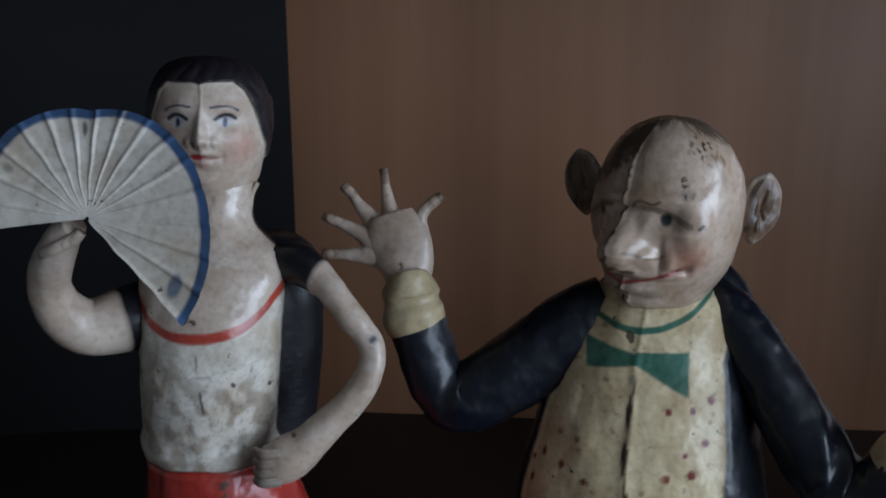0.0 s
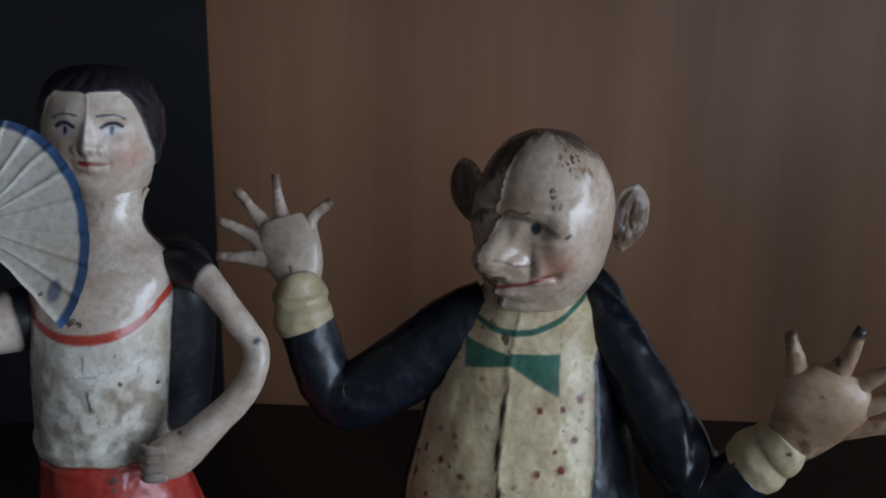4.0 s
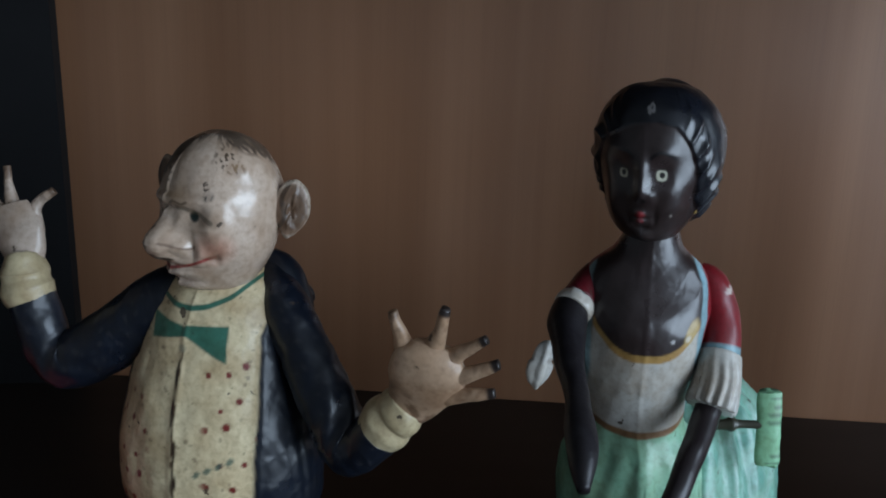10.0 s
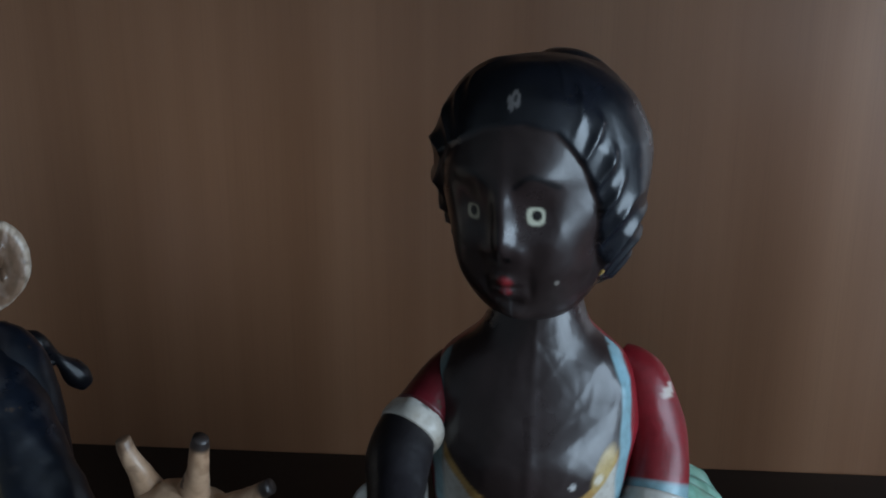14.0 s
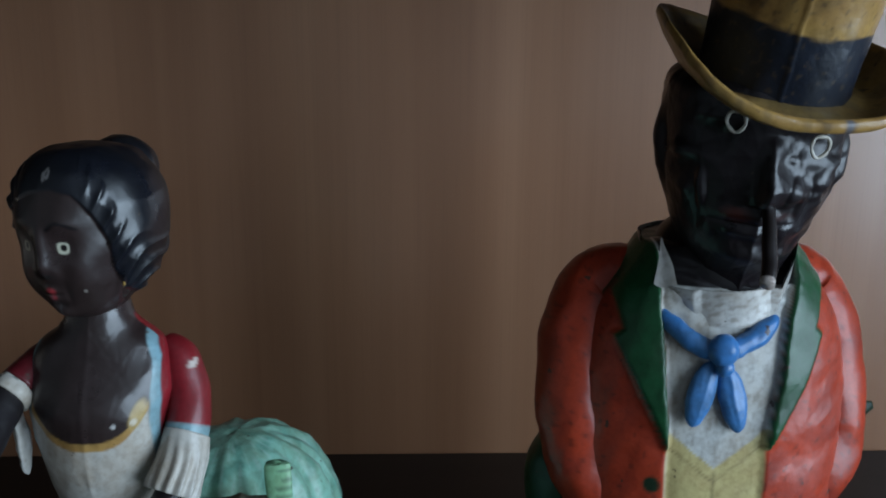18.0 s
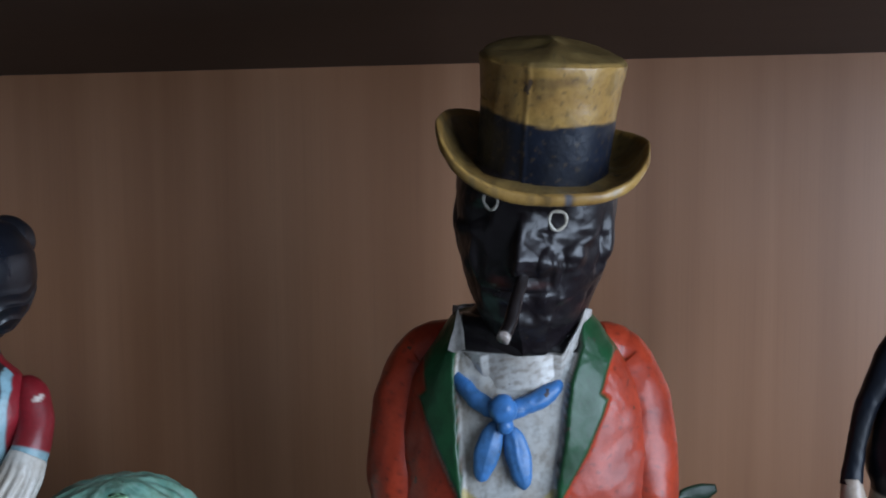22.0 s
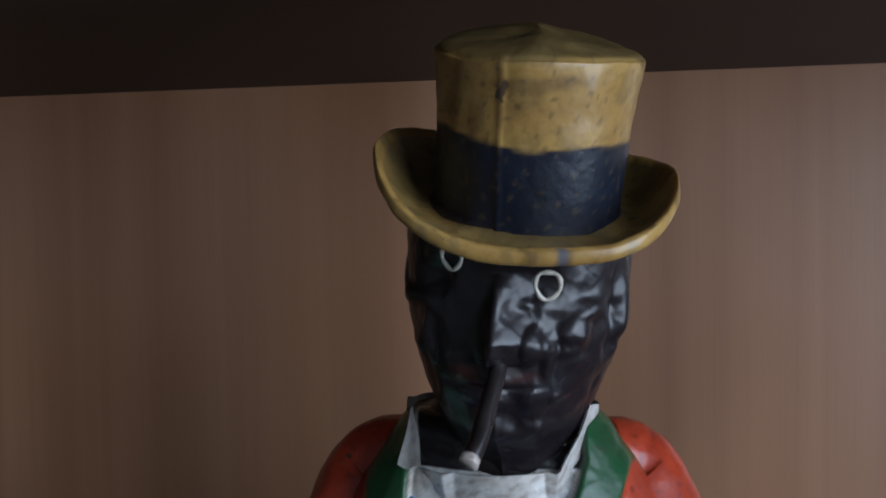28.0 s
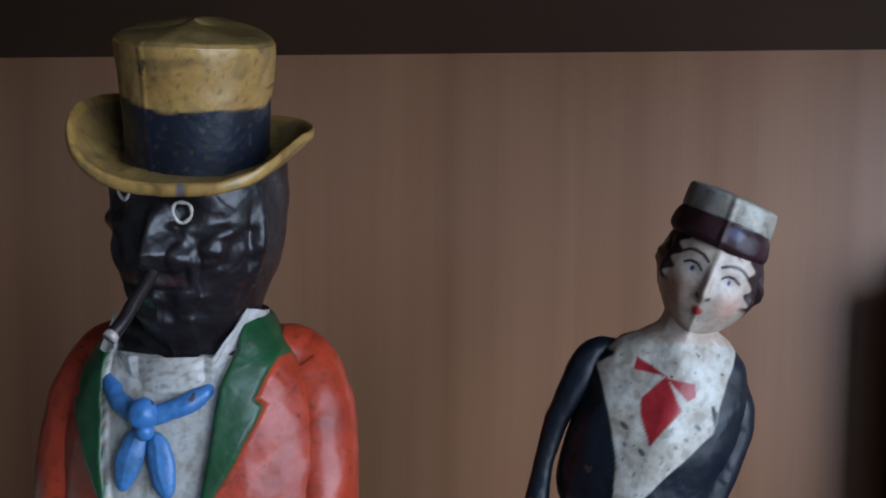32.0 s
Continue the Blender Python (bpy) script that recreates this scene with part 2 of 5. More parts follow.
def window_wall():
    bm = bmesh.new()
    for y0, y1, z0, z1 in ((Y0, WY0, Z0, Z1), (WY1, Y1, Z0, Z1), (WY0, WY1, Z0, WZ0), (WY0, WY1, WZ1, Z1)):
        made = bmesh.ops.create_cube(bm, size=1)
        for v in made["verts"]:
            v.co = (X1 + 0.06 + v.co.x * 0.12, (y0 + y1) / 2 + v.co.y * (y1 - y0), (z0 + z1) / 2 + v.co.z * (z1 - z0))
    me = bpy.data.meshes.new("wall_right")
    bm.to_mesh(me)
    bm.free()
    me.materials.append(WALL)
    return tagged(new("wall_right", me), "plain grey room wall with a window opening", "wall", kind="structure")


window_wall()


# ---- modelling of the painted tin figures: each one is a single mesh with its paint ----
def catmull(pts, n):
    """A smooth curve through rows of numbers, n samples."""
    p = np.asarray(pts, float)
    p = np.vstack([2 * p[0] - p[1], p, 2 * p[-1] - p[-2]])
    u = np.linspace(0, len(p) - 3, n)
    i = np.minimum(u.astype(int), len(p) - 4)
    t = (u - i)[:, None]
    a, b, c, d = p[i], p[i + 1], p[i + 2], p[i + 3]
    return 0.5 * (2 * b + (c - a) * t + (2 * a - 5 * b + 4 * c - d) * t ** 2 + (3 * b - a - 3 * c + d) * t ** 3)


def soft(x, width):
    """1 where x is well below 0, 0 where it is well above."""
    return np.clip(0.5 - x / width, 0, 1)


def lay(colours, mask, colour):
    """Lays one more coat of paint where the mask says so."""
    m = np.clip(mask, 0, 1)[..., None]
    colours[:] = colours * (1 - m) + np.asarray(colour) * m


def mottle(a, b, size, seed, cut=0.2, edge=0.5):
    """Irregular blotches over two coordinates, 0 to 1: worn places, rust, dirt."""
    rs = np.random.RandomState(seed)
    h = 0.0 * a
    for k in range(16):
        t, w = rs.uniform(0, 6.28), rs.uniform(0.35, 1.5) * 2 * np.pi / size
        h = h + np.sin((a * math.cos(t) + b * math.sin(t)) * w + 1.3 * np.sin((b * math.cos(t) - a * math.sin(t)) * w * 0.7 + k) + rs.uniform(0, 6.28)) / 2.83
    return np.clip((h - cut - 0.45) / edge, 0, 1)


def spin(yaw=0.0, pitch=0.0, roll=0.0):
    """Turn of a head: yaw to the viewer's right, pitch up, roll clockwise as seen from the front; degrees."""
    return np.array(Matrix.Rotation(radians(yaw), 3, "Z") @ Matrix.Rotation(radians(-pitch), 3, "X") @ Matrix.Rotation(radians(roll), 3, "Y"))


def creased(p, amount, wrap=True):
    """Crumples a surface along its normals with sharp-edged wrinkles and small knocks, as pressed tin has."""
    du = np.roll(p, -1, 1) - np.roll(p, 1, 1) if wrap else np.gradient(p, axis=1)
    nrm = np.cross(du, np.gradient(p, axis=0))
    nrm /= np.linalg.norm(nrm, axis=-1, keepdims=True) + 1e-12
    rs = np.random.RandomState(23)
    h = np.zeros(p.shape[:2])
    for i in range(14):
        k = rs.normal(size=3)
        k *= np.pi / rs.uniform(0.006, 0.020) / np.linalg.norm(k)
        bend = 0.9 * np.sin(p @ (rs.normal(size=3) * 170) + rs.uniform(0, 6.28))
        h += (1 - np.abs(np.sin(p @ k + bend + rs.uniform(0, 6.28)))) ** 3 * rs.choice((-1, 1))
    return p + (amount * h)[..., None] * nrm


class Figure:
    def __init__(self):
        self.verts, self.faces, self.paint, self.mats, self.count = [], [], [], [], 0

    def sheet(self, p, c, wrap=True, mat=0, caps=(True, True), crease=0.0):
        n, m = p.shape[:2]
        if crease:
            p = creased(p, crease, wrap)
        idx = np.arange(n * m).reshape(n, m) + self.count
        right = np.roll(idx, -1, 1) if wrap else idx[:, 1:]
        left = idx if wrap else idx[:, :-1]
        quads = np.stack([left[:-1], right[:-1], right[1:], left[1:]], -1).reshape(-1, 4)
        self.verts.append(p.reshape(-1, 3))
        self.paint.append(np.broadcast_to(c, p.shape).reshape(-1, 3))
        self.faces.append(quads)
        self.mats.append(np.full(len(quads), mat))
        self.count += n * m
        if wrap:
            for on, row, col in ((caps[0], 0, c), (caps[1], -1, c)):
                if on:
                    ring, mid = idx[row], p[row].mean(0)
                    self.verts.append(mid[None])
                    self.paint.append(np.broadcast_to(c, p.shape)[row].mean(0)[None])
                    nxt = np.roll(ring, -1)
                    k = np.full(m, self.count)
                    self.faces.append(np.stack([k, nxt, ring, ring], -1) if row == 0 else np.stack([k, ring, nxt, nxt], -1))
                    self.mats.append(np.full(m, mat))
                    self.count += 1

    def tube(self, path, colour, n=60, m=28, mat=0, fn=None, flat=None, crease=0.0):
        """A limb: rows of x, y, z, radius (and, if given, a second radius across), smoothed. fn(P, s, a, C) paints or bends it."""
        q = catmull(path, n)
        d = np.gradient(q[:, :3], axis=0)
        d /= np.linalg.norm(d, axis=1, keepdims=True)
        ref = np.array(flat if flat is not None else (0.0, 1.0, 0.0))
        a = np.cross(d, ref)
        a /= np.linalg.norm(a, axis=1, keepdims=True)
        b = np.cross(a, d)
        th = np.linspace(0, 2 * np.pi, m, endpoint=False)
        r1 = q[:, 3:4]
        r2 = q[:, 4:5] if q.shape[1] > 4 else r1
        s = np.linspace(0, 1, n)[:, None]
        p = q[:, None, :3] + (r1 * np.cos(th))[..., None] * a[:, None] + (r2 * np.sin(th))[..., None] * b[:, None]
        c = np.tile(np.array(colour, float), (n, m, 1))
        if fn:
            out = fn(p, np.broadcast_to(s, (n, m)), np.broadcast_to(th, (n, m)), c)
            p = out if out is not None else p
        self.sheet(p, c, True, mat, crease=crease)

    def loft(self, rows, paint, n=150, m=200, mat=0, power=2.0, shape=None, crease=0.0):
        """A body: rows of z, centre x, centre y, half width, half depth, smoothed. paint(P, angle, C) colours it; angle 0 faces the viewer (-y), positive to +x."""
        q = catmull(rows, n)
        th = np.linspace(-np.pi, np.pi, m, endpoint=False)
        sx, cy = np.sin(th), -np.cos(th)
        ex = 2.0 / power
        sx, cy = np.sign(sx) * np.abs(sx) ** ex, np.sign(cy) * np.abs(cy) ** ex
        p = np.stack([q[:, 1:2] + q[:, 3:4] * sx, q[:, 2:3] + q[:, 4:5] * cy, np.broadcast_to(q[:, :1], (n, m))], -1)
        ang = np.broadcast_to(th, (n, m))
        if shape:
            p = shape(p, ang, q)
        c = np.zeros((n, m, 3))
        paint(p, ang, c)
        self.sheet(p, c, True, mat, crease=crease)

    def ball(self, centre, radii, colour, turn=None, bumps=(), paint=None, n=60, m=80, mat=0, form=None, crease=0.0):
        """A rounded form. bumps: (longitude, latitude, width, height), degrees and share of the radius; longitude 0 faces the viewer.
        form(u) may reshape the unit points; paint(lon, lat, P, C) colours it."""
        lat = np.linspace(-89.5, 89.5, n)[:, None] * np.ones((1, m))
        lon = np.ones((n, 1)) * np.linspace(-180, 180, m, endpoint=False)[None]
        la, lo = np.radians(lat), np.radians(lon)
        u = np.stack([np.cos(la) * np.sin(lo), -np.cos(la) * np.cos(lo), np.sin(la)], -1)
        grow = np.ones((n, m))
        for blon, blat, w, h, *more in bumps:
            wy = more[0] if more else w
            k = ((lon - blon + 180) % 360 - 180) * np.cos(la) / w
            grow = grow + h * np.exp(-(k ** 2 + ((lat - blat) / wy) ** 2)) * np.clip(np.cos(la) * 3, 0, 1)
        u = u * grow[..., None]
        if form:
            u = form(u)
        p = u * np.array(radii)
        c = np.tile(np.array(colour, float), (n, m, 1))
        if paint:
            paint(lon, lat, p, c)
        if turn is not None:
            p = p @ np.asarray(turn).T
        self.sheet(p + np.array(centre), c, True, mat, crease=crease)

    def head(self, centre, turn, rows, colour, bumps, paint, mat=0, n=230, m=340, crease=0.0, proud=None):
        """A sculpted head. rows, in mm: z, half width, front depth, back depth. bumps: angle and z, their widths, height in mm, and how blunt.
        paint(angle, z, C) colours it; proud(angle, z) gives a raised coat such as hair, in mm."""
        q = catmull(rows, n)
        th = np.linspace(-np.pi, np.pi, m, endpoint=False)[None]
        deg, z = np.degrees(th) + 0 * q[:, :1], q[:, :1] + 0 * th
        depth = q[:, 3:4] + (q[:, 2:3] - q[:, 3:4]) * np.clip(0.5 + 1.2 * np.cos(th), 0, 1)
        p = np.stack([q[:, 1:2] * np.sin(th), -depth * np.cos(th), z], -1)
        d = np.zeros((n, m))
        for b in bumps:
            k = b[5] if len(b) > 5 else 2.0
            far = np.hypot(((deg - b[0] + 180) % 360 - 180) / b[2], (z - b[1]) / b[3])
            d += b[4] * np.exp(-far ** k)
        if proud:
            d += proud(deg, z)
        r = np.hypot(p[..., 0], p[..., 1])
        d *= np.clip(r / 8.0, 0, 1)
        p[..., :2] *= ((r + d) / np.maximum(r, 0.01))[..., None]
        c = np.tile(np.array(colour, float), (n, m, 1))
        paint(deg, z, c)
        self.sheet((p / 1000) @ np.asarray(turn).T + np.array(centre), c, True, mat, crease=crease)

    def lifted(self, first, by, low, high, top):
        """Raises the sheets laid since `first`: fully from low to high, not at all at the ground and above top."""
        for i in range(first, len(self.verts)):
            z = self.verts[i][:, 2]
            self.verts[i] = self.verts[i] + (by * np.clip(z / low, 0, 1) * np.clip((top - z) / (top - high), 0, 1))[:, None] * np.array((0, 0, 1))

    def eased(self, first, by, x0, x1):
        """Moves the sheets laid since `first` by a vector that grows from nothing at x0 to the whole at x1."""
        for i in range(first, len(self.verts)):
            k = np.clip((self.verts[i][:, :1] - x0) / (x1 - x0), 0, 1)
            self.verts[i] = self.verts[i] + k * np.array(by)

    def made(self, name, base, materials, label, category, dark=3, wide=1.0, tall=1.0, yaw=0.0, pivot=(0.0, 0.0), shift=(0.0, 0.0)):
        """Joins the sheets into one mesh; wide, tall, yaw (degrees) and shift set the whole figure on the shelf, about the pivot."""
        turn = np.array(Matrix.Rotation(radians(yaw), 3, "Z")) @ np.diag((wide, wide, tall))
        mid, to = np.array((*pivot, 0.0)), np.array((*pivot, 0.0)) + np.array((*shift, 0.0))
        v = (np.concatenate(self.verts) - mid) @ turn.T + to
        base = tuple(turn @ (np.array(base) - mid) + to)
        rs = np.random.RandomState(11)
        dent = np.zeros_like(v)
        for _ in range(26):
            k = rs.normal(size=3)
            k *= 2 * np.pi / rs.uniform(0.009, 0.030) / np.linalg.norm(k)
            dent += np.sin(v @ k + rs.uniform(0, 6.28))[:, None] * rs.normal(size=3)
        v = v + 0.000055 * dent - np.array(base)
        f = np.concatenate(self.faces)
        mt = np.concatenate(self.mats)
        mt = np.where((mt == 0) & (np.concatenate(self.paint)[f[:, 0]].max(-1) < 0.045), dark, mt)
        tri = f[:, 2] == f[:, 3]
        sizes = np.where(tri, 3, 4)
        keep = np.ones(f.shape, bool)
        keep[tri, 3] = False
        me = bpy.data.meshes.new(name)
        me.vertices.add(len(v))
        me.vertices.foreach_set("co", v.astype(np.float32).ravel())
        loops = f[keep]
        me.loops.add(len(loops))
        me.loops.foreach_set("vertex_index", loops.astype(np.int32))
        me.polygons.add(len(f))
        me.polygons.foreach_set("loop_start", np.concatenate([[0], np.cumsum(sizes)[:-1]]).astype(np.int32))
        me.polygons.foreach_set("material_index", mt.astype(np.int32))
        me.polygons.foreach_set("use_smooth", np.ones(len(f), bool))
        col = me.color_attributes.new("paint", "FLOAT_COLOR", "POINT")
        rgba = np.ones((len(v), 4), np.float32)
        rgba[:, :3] = np.concatenate(self.paint)
        col.data.foreach_set("color", rgba.ravel())
        for mat in materials:
            me.materials.append(mat)
        me.update(calc_edges=True)
        me.validate()
        ob = new(name, me)
        ob.location = base
        return tagged(ob, label, category, "row of old painted tin figures")


SKIN = (0.50, 0.41, 0.34)
CREAM = (0.73, 0.60, 0.375)
CHALK = (0.62, 0.58, 0.51)
NAVY = (0.007, 0.010, 0.018)
BLACK = (0.008, 0.008, 0.011)
RED = (0.37, 0.03, 0.02)
CRIMSON = (0.20, 0.012, 0.018)
GREEN = (0.012, 0.070, 0.025)
SAGE = (0.05, 0.16, 0.11)
MINT = (0.24, 0.44, 0.30)
PALE_BLUE = (0.20, 0.33, 0.38)
BLUE = (0.05, 0.17, 0.42)
OCHRE = (0.36, 0.215, 0.062)
EBONY = (0.016, 0.011, 0.012)
UMBER = (0.026, 0.0165, 0.016)
GOLD = (0.36, 0.22, 0.07)
RUST = (0.09, 0.045, 0.022)


def feature(lon, lat, at_lon, at_lat, w, h, edge=0.25):
    """A soft-edged oval on a face, in degrees."""
    return soft(np.sqrt(((lon - at_lon) / w) ** 2 + ((lat - at_lat) / h) ** 2) - 1, edge)


def stroke(lon, lat, points, width):
    """A painted line through points (longitude, latitude)."""
    q = catmull(points, 40)
    d = np.min(np.hypot((lon[..., None] - q[:, 0]) * 0.9, lat[..., None] - q[:, 1]), -1)
    return soft(d - width, width * 0.6)


def poly(x, z, corners, edge=0.0006):
    """A painted convex patch, corners going round anticlockwise."""
    far = None
    for (ax, az), (bx, bz) in zip(corners, corners[1:] + corners[:1]):
        n = math.hypot(bx - ax, bz - az)
        d = ((x - ax) * (bz - az) - (z - az) * (bx - ax)) / n
        far = d if far is None else np.maximum(far, d)
    return soft(far, edge)


def both(bumps):
    """The same bumps on both sides of a face."""
    return [b for b in bumps] + [(-b[0], *b[1:]) for b in bumps if b[0]]


def lady_with_fan():
    g = Figure()
    ax = 0.031

    def body(p, a, c):
        x, z = p[..., 0], p[..., 2]
        c[:] = SKIN
        u = (x - ax) / 0.026
        line = 0.1465 + 0.0125 * np.abs(u) ** 3
        lay(c, soft(z - line, 0.0006), CHALK)
        lay(c, soft(z - 0.137, 0.02) * mottle(x, z, 0.012, 4, -0.4, 0.9) * 0.62, (0.24, 0.19, 0.135))
        lay(c, soft(z - 0.140, 0.01) * soft(np.abs(mottle(x, z, 0.007, 15, -0.45, 1.0) - 0.5) - 0.05, 0.08) * 0.5, (0.12, 0.09, 0.065))
        lay(c, soft(z - 0.135, 0.03) * mottle(x, z, 0.004, 5, 1.4, 0.5) * 0.35, (0.08, 0.06, 0.05))
        lay(c, soft(np.abs(z - line - 0.0015) - 0.0018, 0.0006), (0.40, 0.05, 0.03))
        lay(c, soft(np.abs(np.abs(u) - 0.94) - 0.03, 0.05) * soft(z - 0.150, 0.001) * soft(0.105 - z, 0.004) * 0.35, (0.38, 0.31, 0.16))
        lay(c, soft(np.abs(x - 0.031 - (z - 0.13) * -0.12) - 0.0004, 0.0004) * soft(np.abs(z - 0.1255) - 0.0040, 0.001), (0.02, 0.02, 0.03))
        lay(c, soft(np.abs(z - 0.1345) - 0.0003, 0.0004) * soft(np.abs(x - 0.0325) - 0.003, 0.001), (0.05, 0.05, 0.06))
        lay(c, soft(np.abs(x - 0.0305) - 0.0003, 0.0003) * soft(np.abs(z - 0.1395) - 0.003, 0.001) * 0.6, (0.05, 0.05, 0.06))
        edge = 0.0985 + 0.0006 * np.sin(x * 260 + 1)
        lay(c, soft(z - edge, 0.0006), RED)
        lay(c, soft(np.abs(z - edge) - 0.0004, 0.0006) * 0.6, RUST)
        lay(c, soft(np.pi / 2 - np.abs(a), 0.1) * soft(0.1 - z, 0.001), BLACK)

    def pleats(p, a, q):
        z = p[..., 2]
        k = soft(z - 0.085, 0.06)
        d = 1 + 0.030 * k * (np.abs(np.sin(a * 5 + 0.4)) + 0.3 * np.sin(a * 13 + z * 20)) - 0.02 * k
        waist = -0.055 * np.exp(-((z - 0.1030 - 0.0010 * np.sin(a * 3)) / 0.0030) ** 2) - 0.014 * np.sin(a * 7 + z * 300) * np.exp(-((z - 0.108) / 0.006) ** 2) + soft(np.abs(z - 0.0975) - 0.0008, 0.002) * 0.05
        p[..., 0] = (p[..., 0] - q[:, 1:2]) * (d - waist) + q[:, 1:2]
        p[..., 1] = (p[..., 1] - q[:, 2:3]) * (d - waist) + q[:, 2:3]
        return p

    g.loft([(0.0, 0.038, -0.285, 0.049, 0.042), (0.027, 0.0365, -0.286, 0.0435, 0.037), (0.06, 0.0335, -0.287, 0.0355, 0.030), (0.088, 0.030, -0.288, 0.0285, 0.025),
            (0.0985, 0.0275, -0.289, 0.0255, 0.0225), (0.115, 0.028, -0.290, 0.0255, 0.0235), (0.135, 0.0295, -0.291, 0.026, 0.0245), (0.152, 0.0305, -0.291, 0.0265, 0.0235),
            (0.165, 0.031, -0.289, 0.0265, 0.019), (0.173, 0.0315, -0.286, 0.0235, 0.016), (0.180, 0.032, -0.284, 0.0165, 0.0145), (0.188, 0.0325, -0.283, 0.0125, 0.0125),
            (0.197, 0.033, -0.281, 0.012, 0.012), (0.206, 0.033, -0.279, 0.0125, 0.0125)], body, 320, 260, 2, shape=pleats, crease=0.00007)
    # dark bodice back
    def dark(p, a, c):
        c[:] = BLACK
    g.loft([(0.098, 0.032, -0.270, 0.032, 0.020), (0.115, 0.033, -0.270, 0.0335, 0.021), (0.145, 0.035, -0.270, 0.034, 0.021), (0.165, 0.036, -0.270, 0.032, 0.018), (0.174, 0.035, -0.270, 0.025, 0.014)], dark, 30, 48, 3)

    g.lifted(0, 0.0082, 0.08, 0.172, 0.205)

    def hairline(deg):
        return np.interp(np.abs(deg), [0, 6, 36, 46, 56, 68, 80, 180], [14.6, 15.2, 15.2, 12.5, 6, -4, -10, -18])

    def face(deg, z, c):
        lay(c, feature(deg, z, 40, -6, 15, 5, 1.4) * 0.42, (0.50, 0.19, 0.13))
        lay(c, feature(deg, z, -40, -6, 15, 5, 1.4) * 0.5, (0.50, 0.19, 0.13))
        for s in (-1, 1):
            lay(c, feature(deg, z, s * 24.5, 2.8, 9, 2.2, 0.6) * 0.8, (0.44, 0.43, 0.44))
            lay(c, feature(deg, z, s * 24.0, 2.3, 2.9, 1.6, 0.5), (0.045, 0.075, 0.18))
            lay(c, feature(deg, z, s * 24.0, 2.6, 1.7, 0.9, 0.5), (0.01, 0.01, 0.02))
            lay(c, stroke(deg, z * 3, [(s * 14, 10.5), (s * 20, 14.2), (s * 28, 14.4), (s * 35, 11)], 2.0), (0.02, 0.02, 0.035))
            lay(c, stroke(deg, z * 3, [(s * 10, 22.5), (s * 20, 23.8), (s * 30, 22.5), (s * 37, 19)], 1.2), (0.07, 0.07, 0.09))
            lay(c, feature(deg, z, s * 4.5 - 1, -5.0, 1.9, 1.0, 0.6) * (0.9 if s < 0 else 0.4), (0.02, 0.014, 0.014))
        lay(c, feature(deg, z, -4, -9.0, 8, 1.0, 0.5), (0.33, 0.03, 0.04))
        lay(c, feature(deg, z, 10, -9.3, 9, 0.5, 0.6) * 0.8, (0.28, 0.12, 0.10))
        lay(c, feature(deg, z, 0, -11.5, 7, 1.2, 0.8) * 0.35, (0.45, 0.16, 0.14))
        lay(c, soft(np.abs(deg) - 1.0, 1.0) * soft(-z - 10, 5) * 0.4, (0.22, 0.18, 0.16))
        line = hairline(deg) - z
        lay(c, soft(np.abs(line - 0.6) - 0.8, 0.6) * 0.8, (0.50, 0.44, 0.36))
        lay(c, soft(line + 0.2, 0.5), (0.014, 0.011, 0.015))

    def waves(deg, z):
        up = soft(hairline(deg) - z + 0.3, 0.7)
        return up * (0.9 + 0.5 * np.abs(np.sin(np.radians(deg) * 9 + np.sin(z * 0.5))) - 0.5 * np.exp(-(deg / 3) ** 2)) + 0.3 * np.exp(-(deg / 1.6) ** 2) * soft(-z - 12, 6)

    g.head((0.0297, -0.2765, 0.2225), spin(6, 2, 0), [(23.8, 1, 1, 1), (23.0, 8, 8, 9), (20.4, 14.3, 15, 16), (15.5, 18.4, 20, 22), (8, 20.8, 22.3, 25), (0, 21, 22.6, 25), (-7, 20.2, 22, 22), (-13, 18.4, 20.5, 18), (-18, 17.0, 18.6, 14), (-22.5, 14.3, 15.5, 12), (-26, 12.4, 12.5, 11), (-31, 11.5, 11.5, 11)],
           SKIN, both([(0, 3, 5, 4, 1.2), (0, -2.5, 6, 4, 2.6), (0, -4.2, 7.5, 1.9, 2.2, 3), (12, -4.3, 4, 1.6, 1.3, 3), (25, 2.5, 13, 3.6, -1.3), (25, 7, 13, 1.8, 0.5), (0, -8.1, 13, 1.2, 0.9), (0, -9.2, 16, 0.5, -0.5), (0, -11, 10, 1.3, 1.2), (0, -13.8, 13, 1.1, -0.6), (0, -18, 18, 3.2, 1.5),
                       (40, -6, 17, 5, 0.6), (20, -9.5, 4, 2, -0.5), (72, -2, 6, 5, 0.9), (0, 10, 30, 4, 0.5)]), face, 0, crease=0.00003, proud=waves)

    def curls(lon, lat, p, c):
        c[:] = (0.014, 0.011, 0.014)
    bun = [(k * 24, 20 + 14 * (k % 2), 9, 0.05) for k in range(-7, 8)] + [(s * 62, -12, 12, 0.06) for s in (-1, 1)]
    g.ball((0.0295, -0.2660, 0.2240), (0.0212, 0.0195, 0.0200), BLACK, spin(-2, 3, 0), bun, curls, 60, 90, 1)
    g.tube([(0.0470, -0.280, 0.203, 0.0010), (0.0445, -0.281, 0.198, 0.0011), (0.0440, -0.283, 0.190, 0.0011), (0.0485, -0.286, 0.1805, 0.0011), (0.0560, -0.288, 0.1715, 0.0013)], (0.42, 0.35, 0.27), 60, 8)
    # arm bent to the hip, with a fist
    first = len(g.verts)
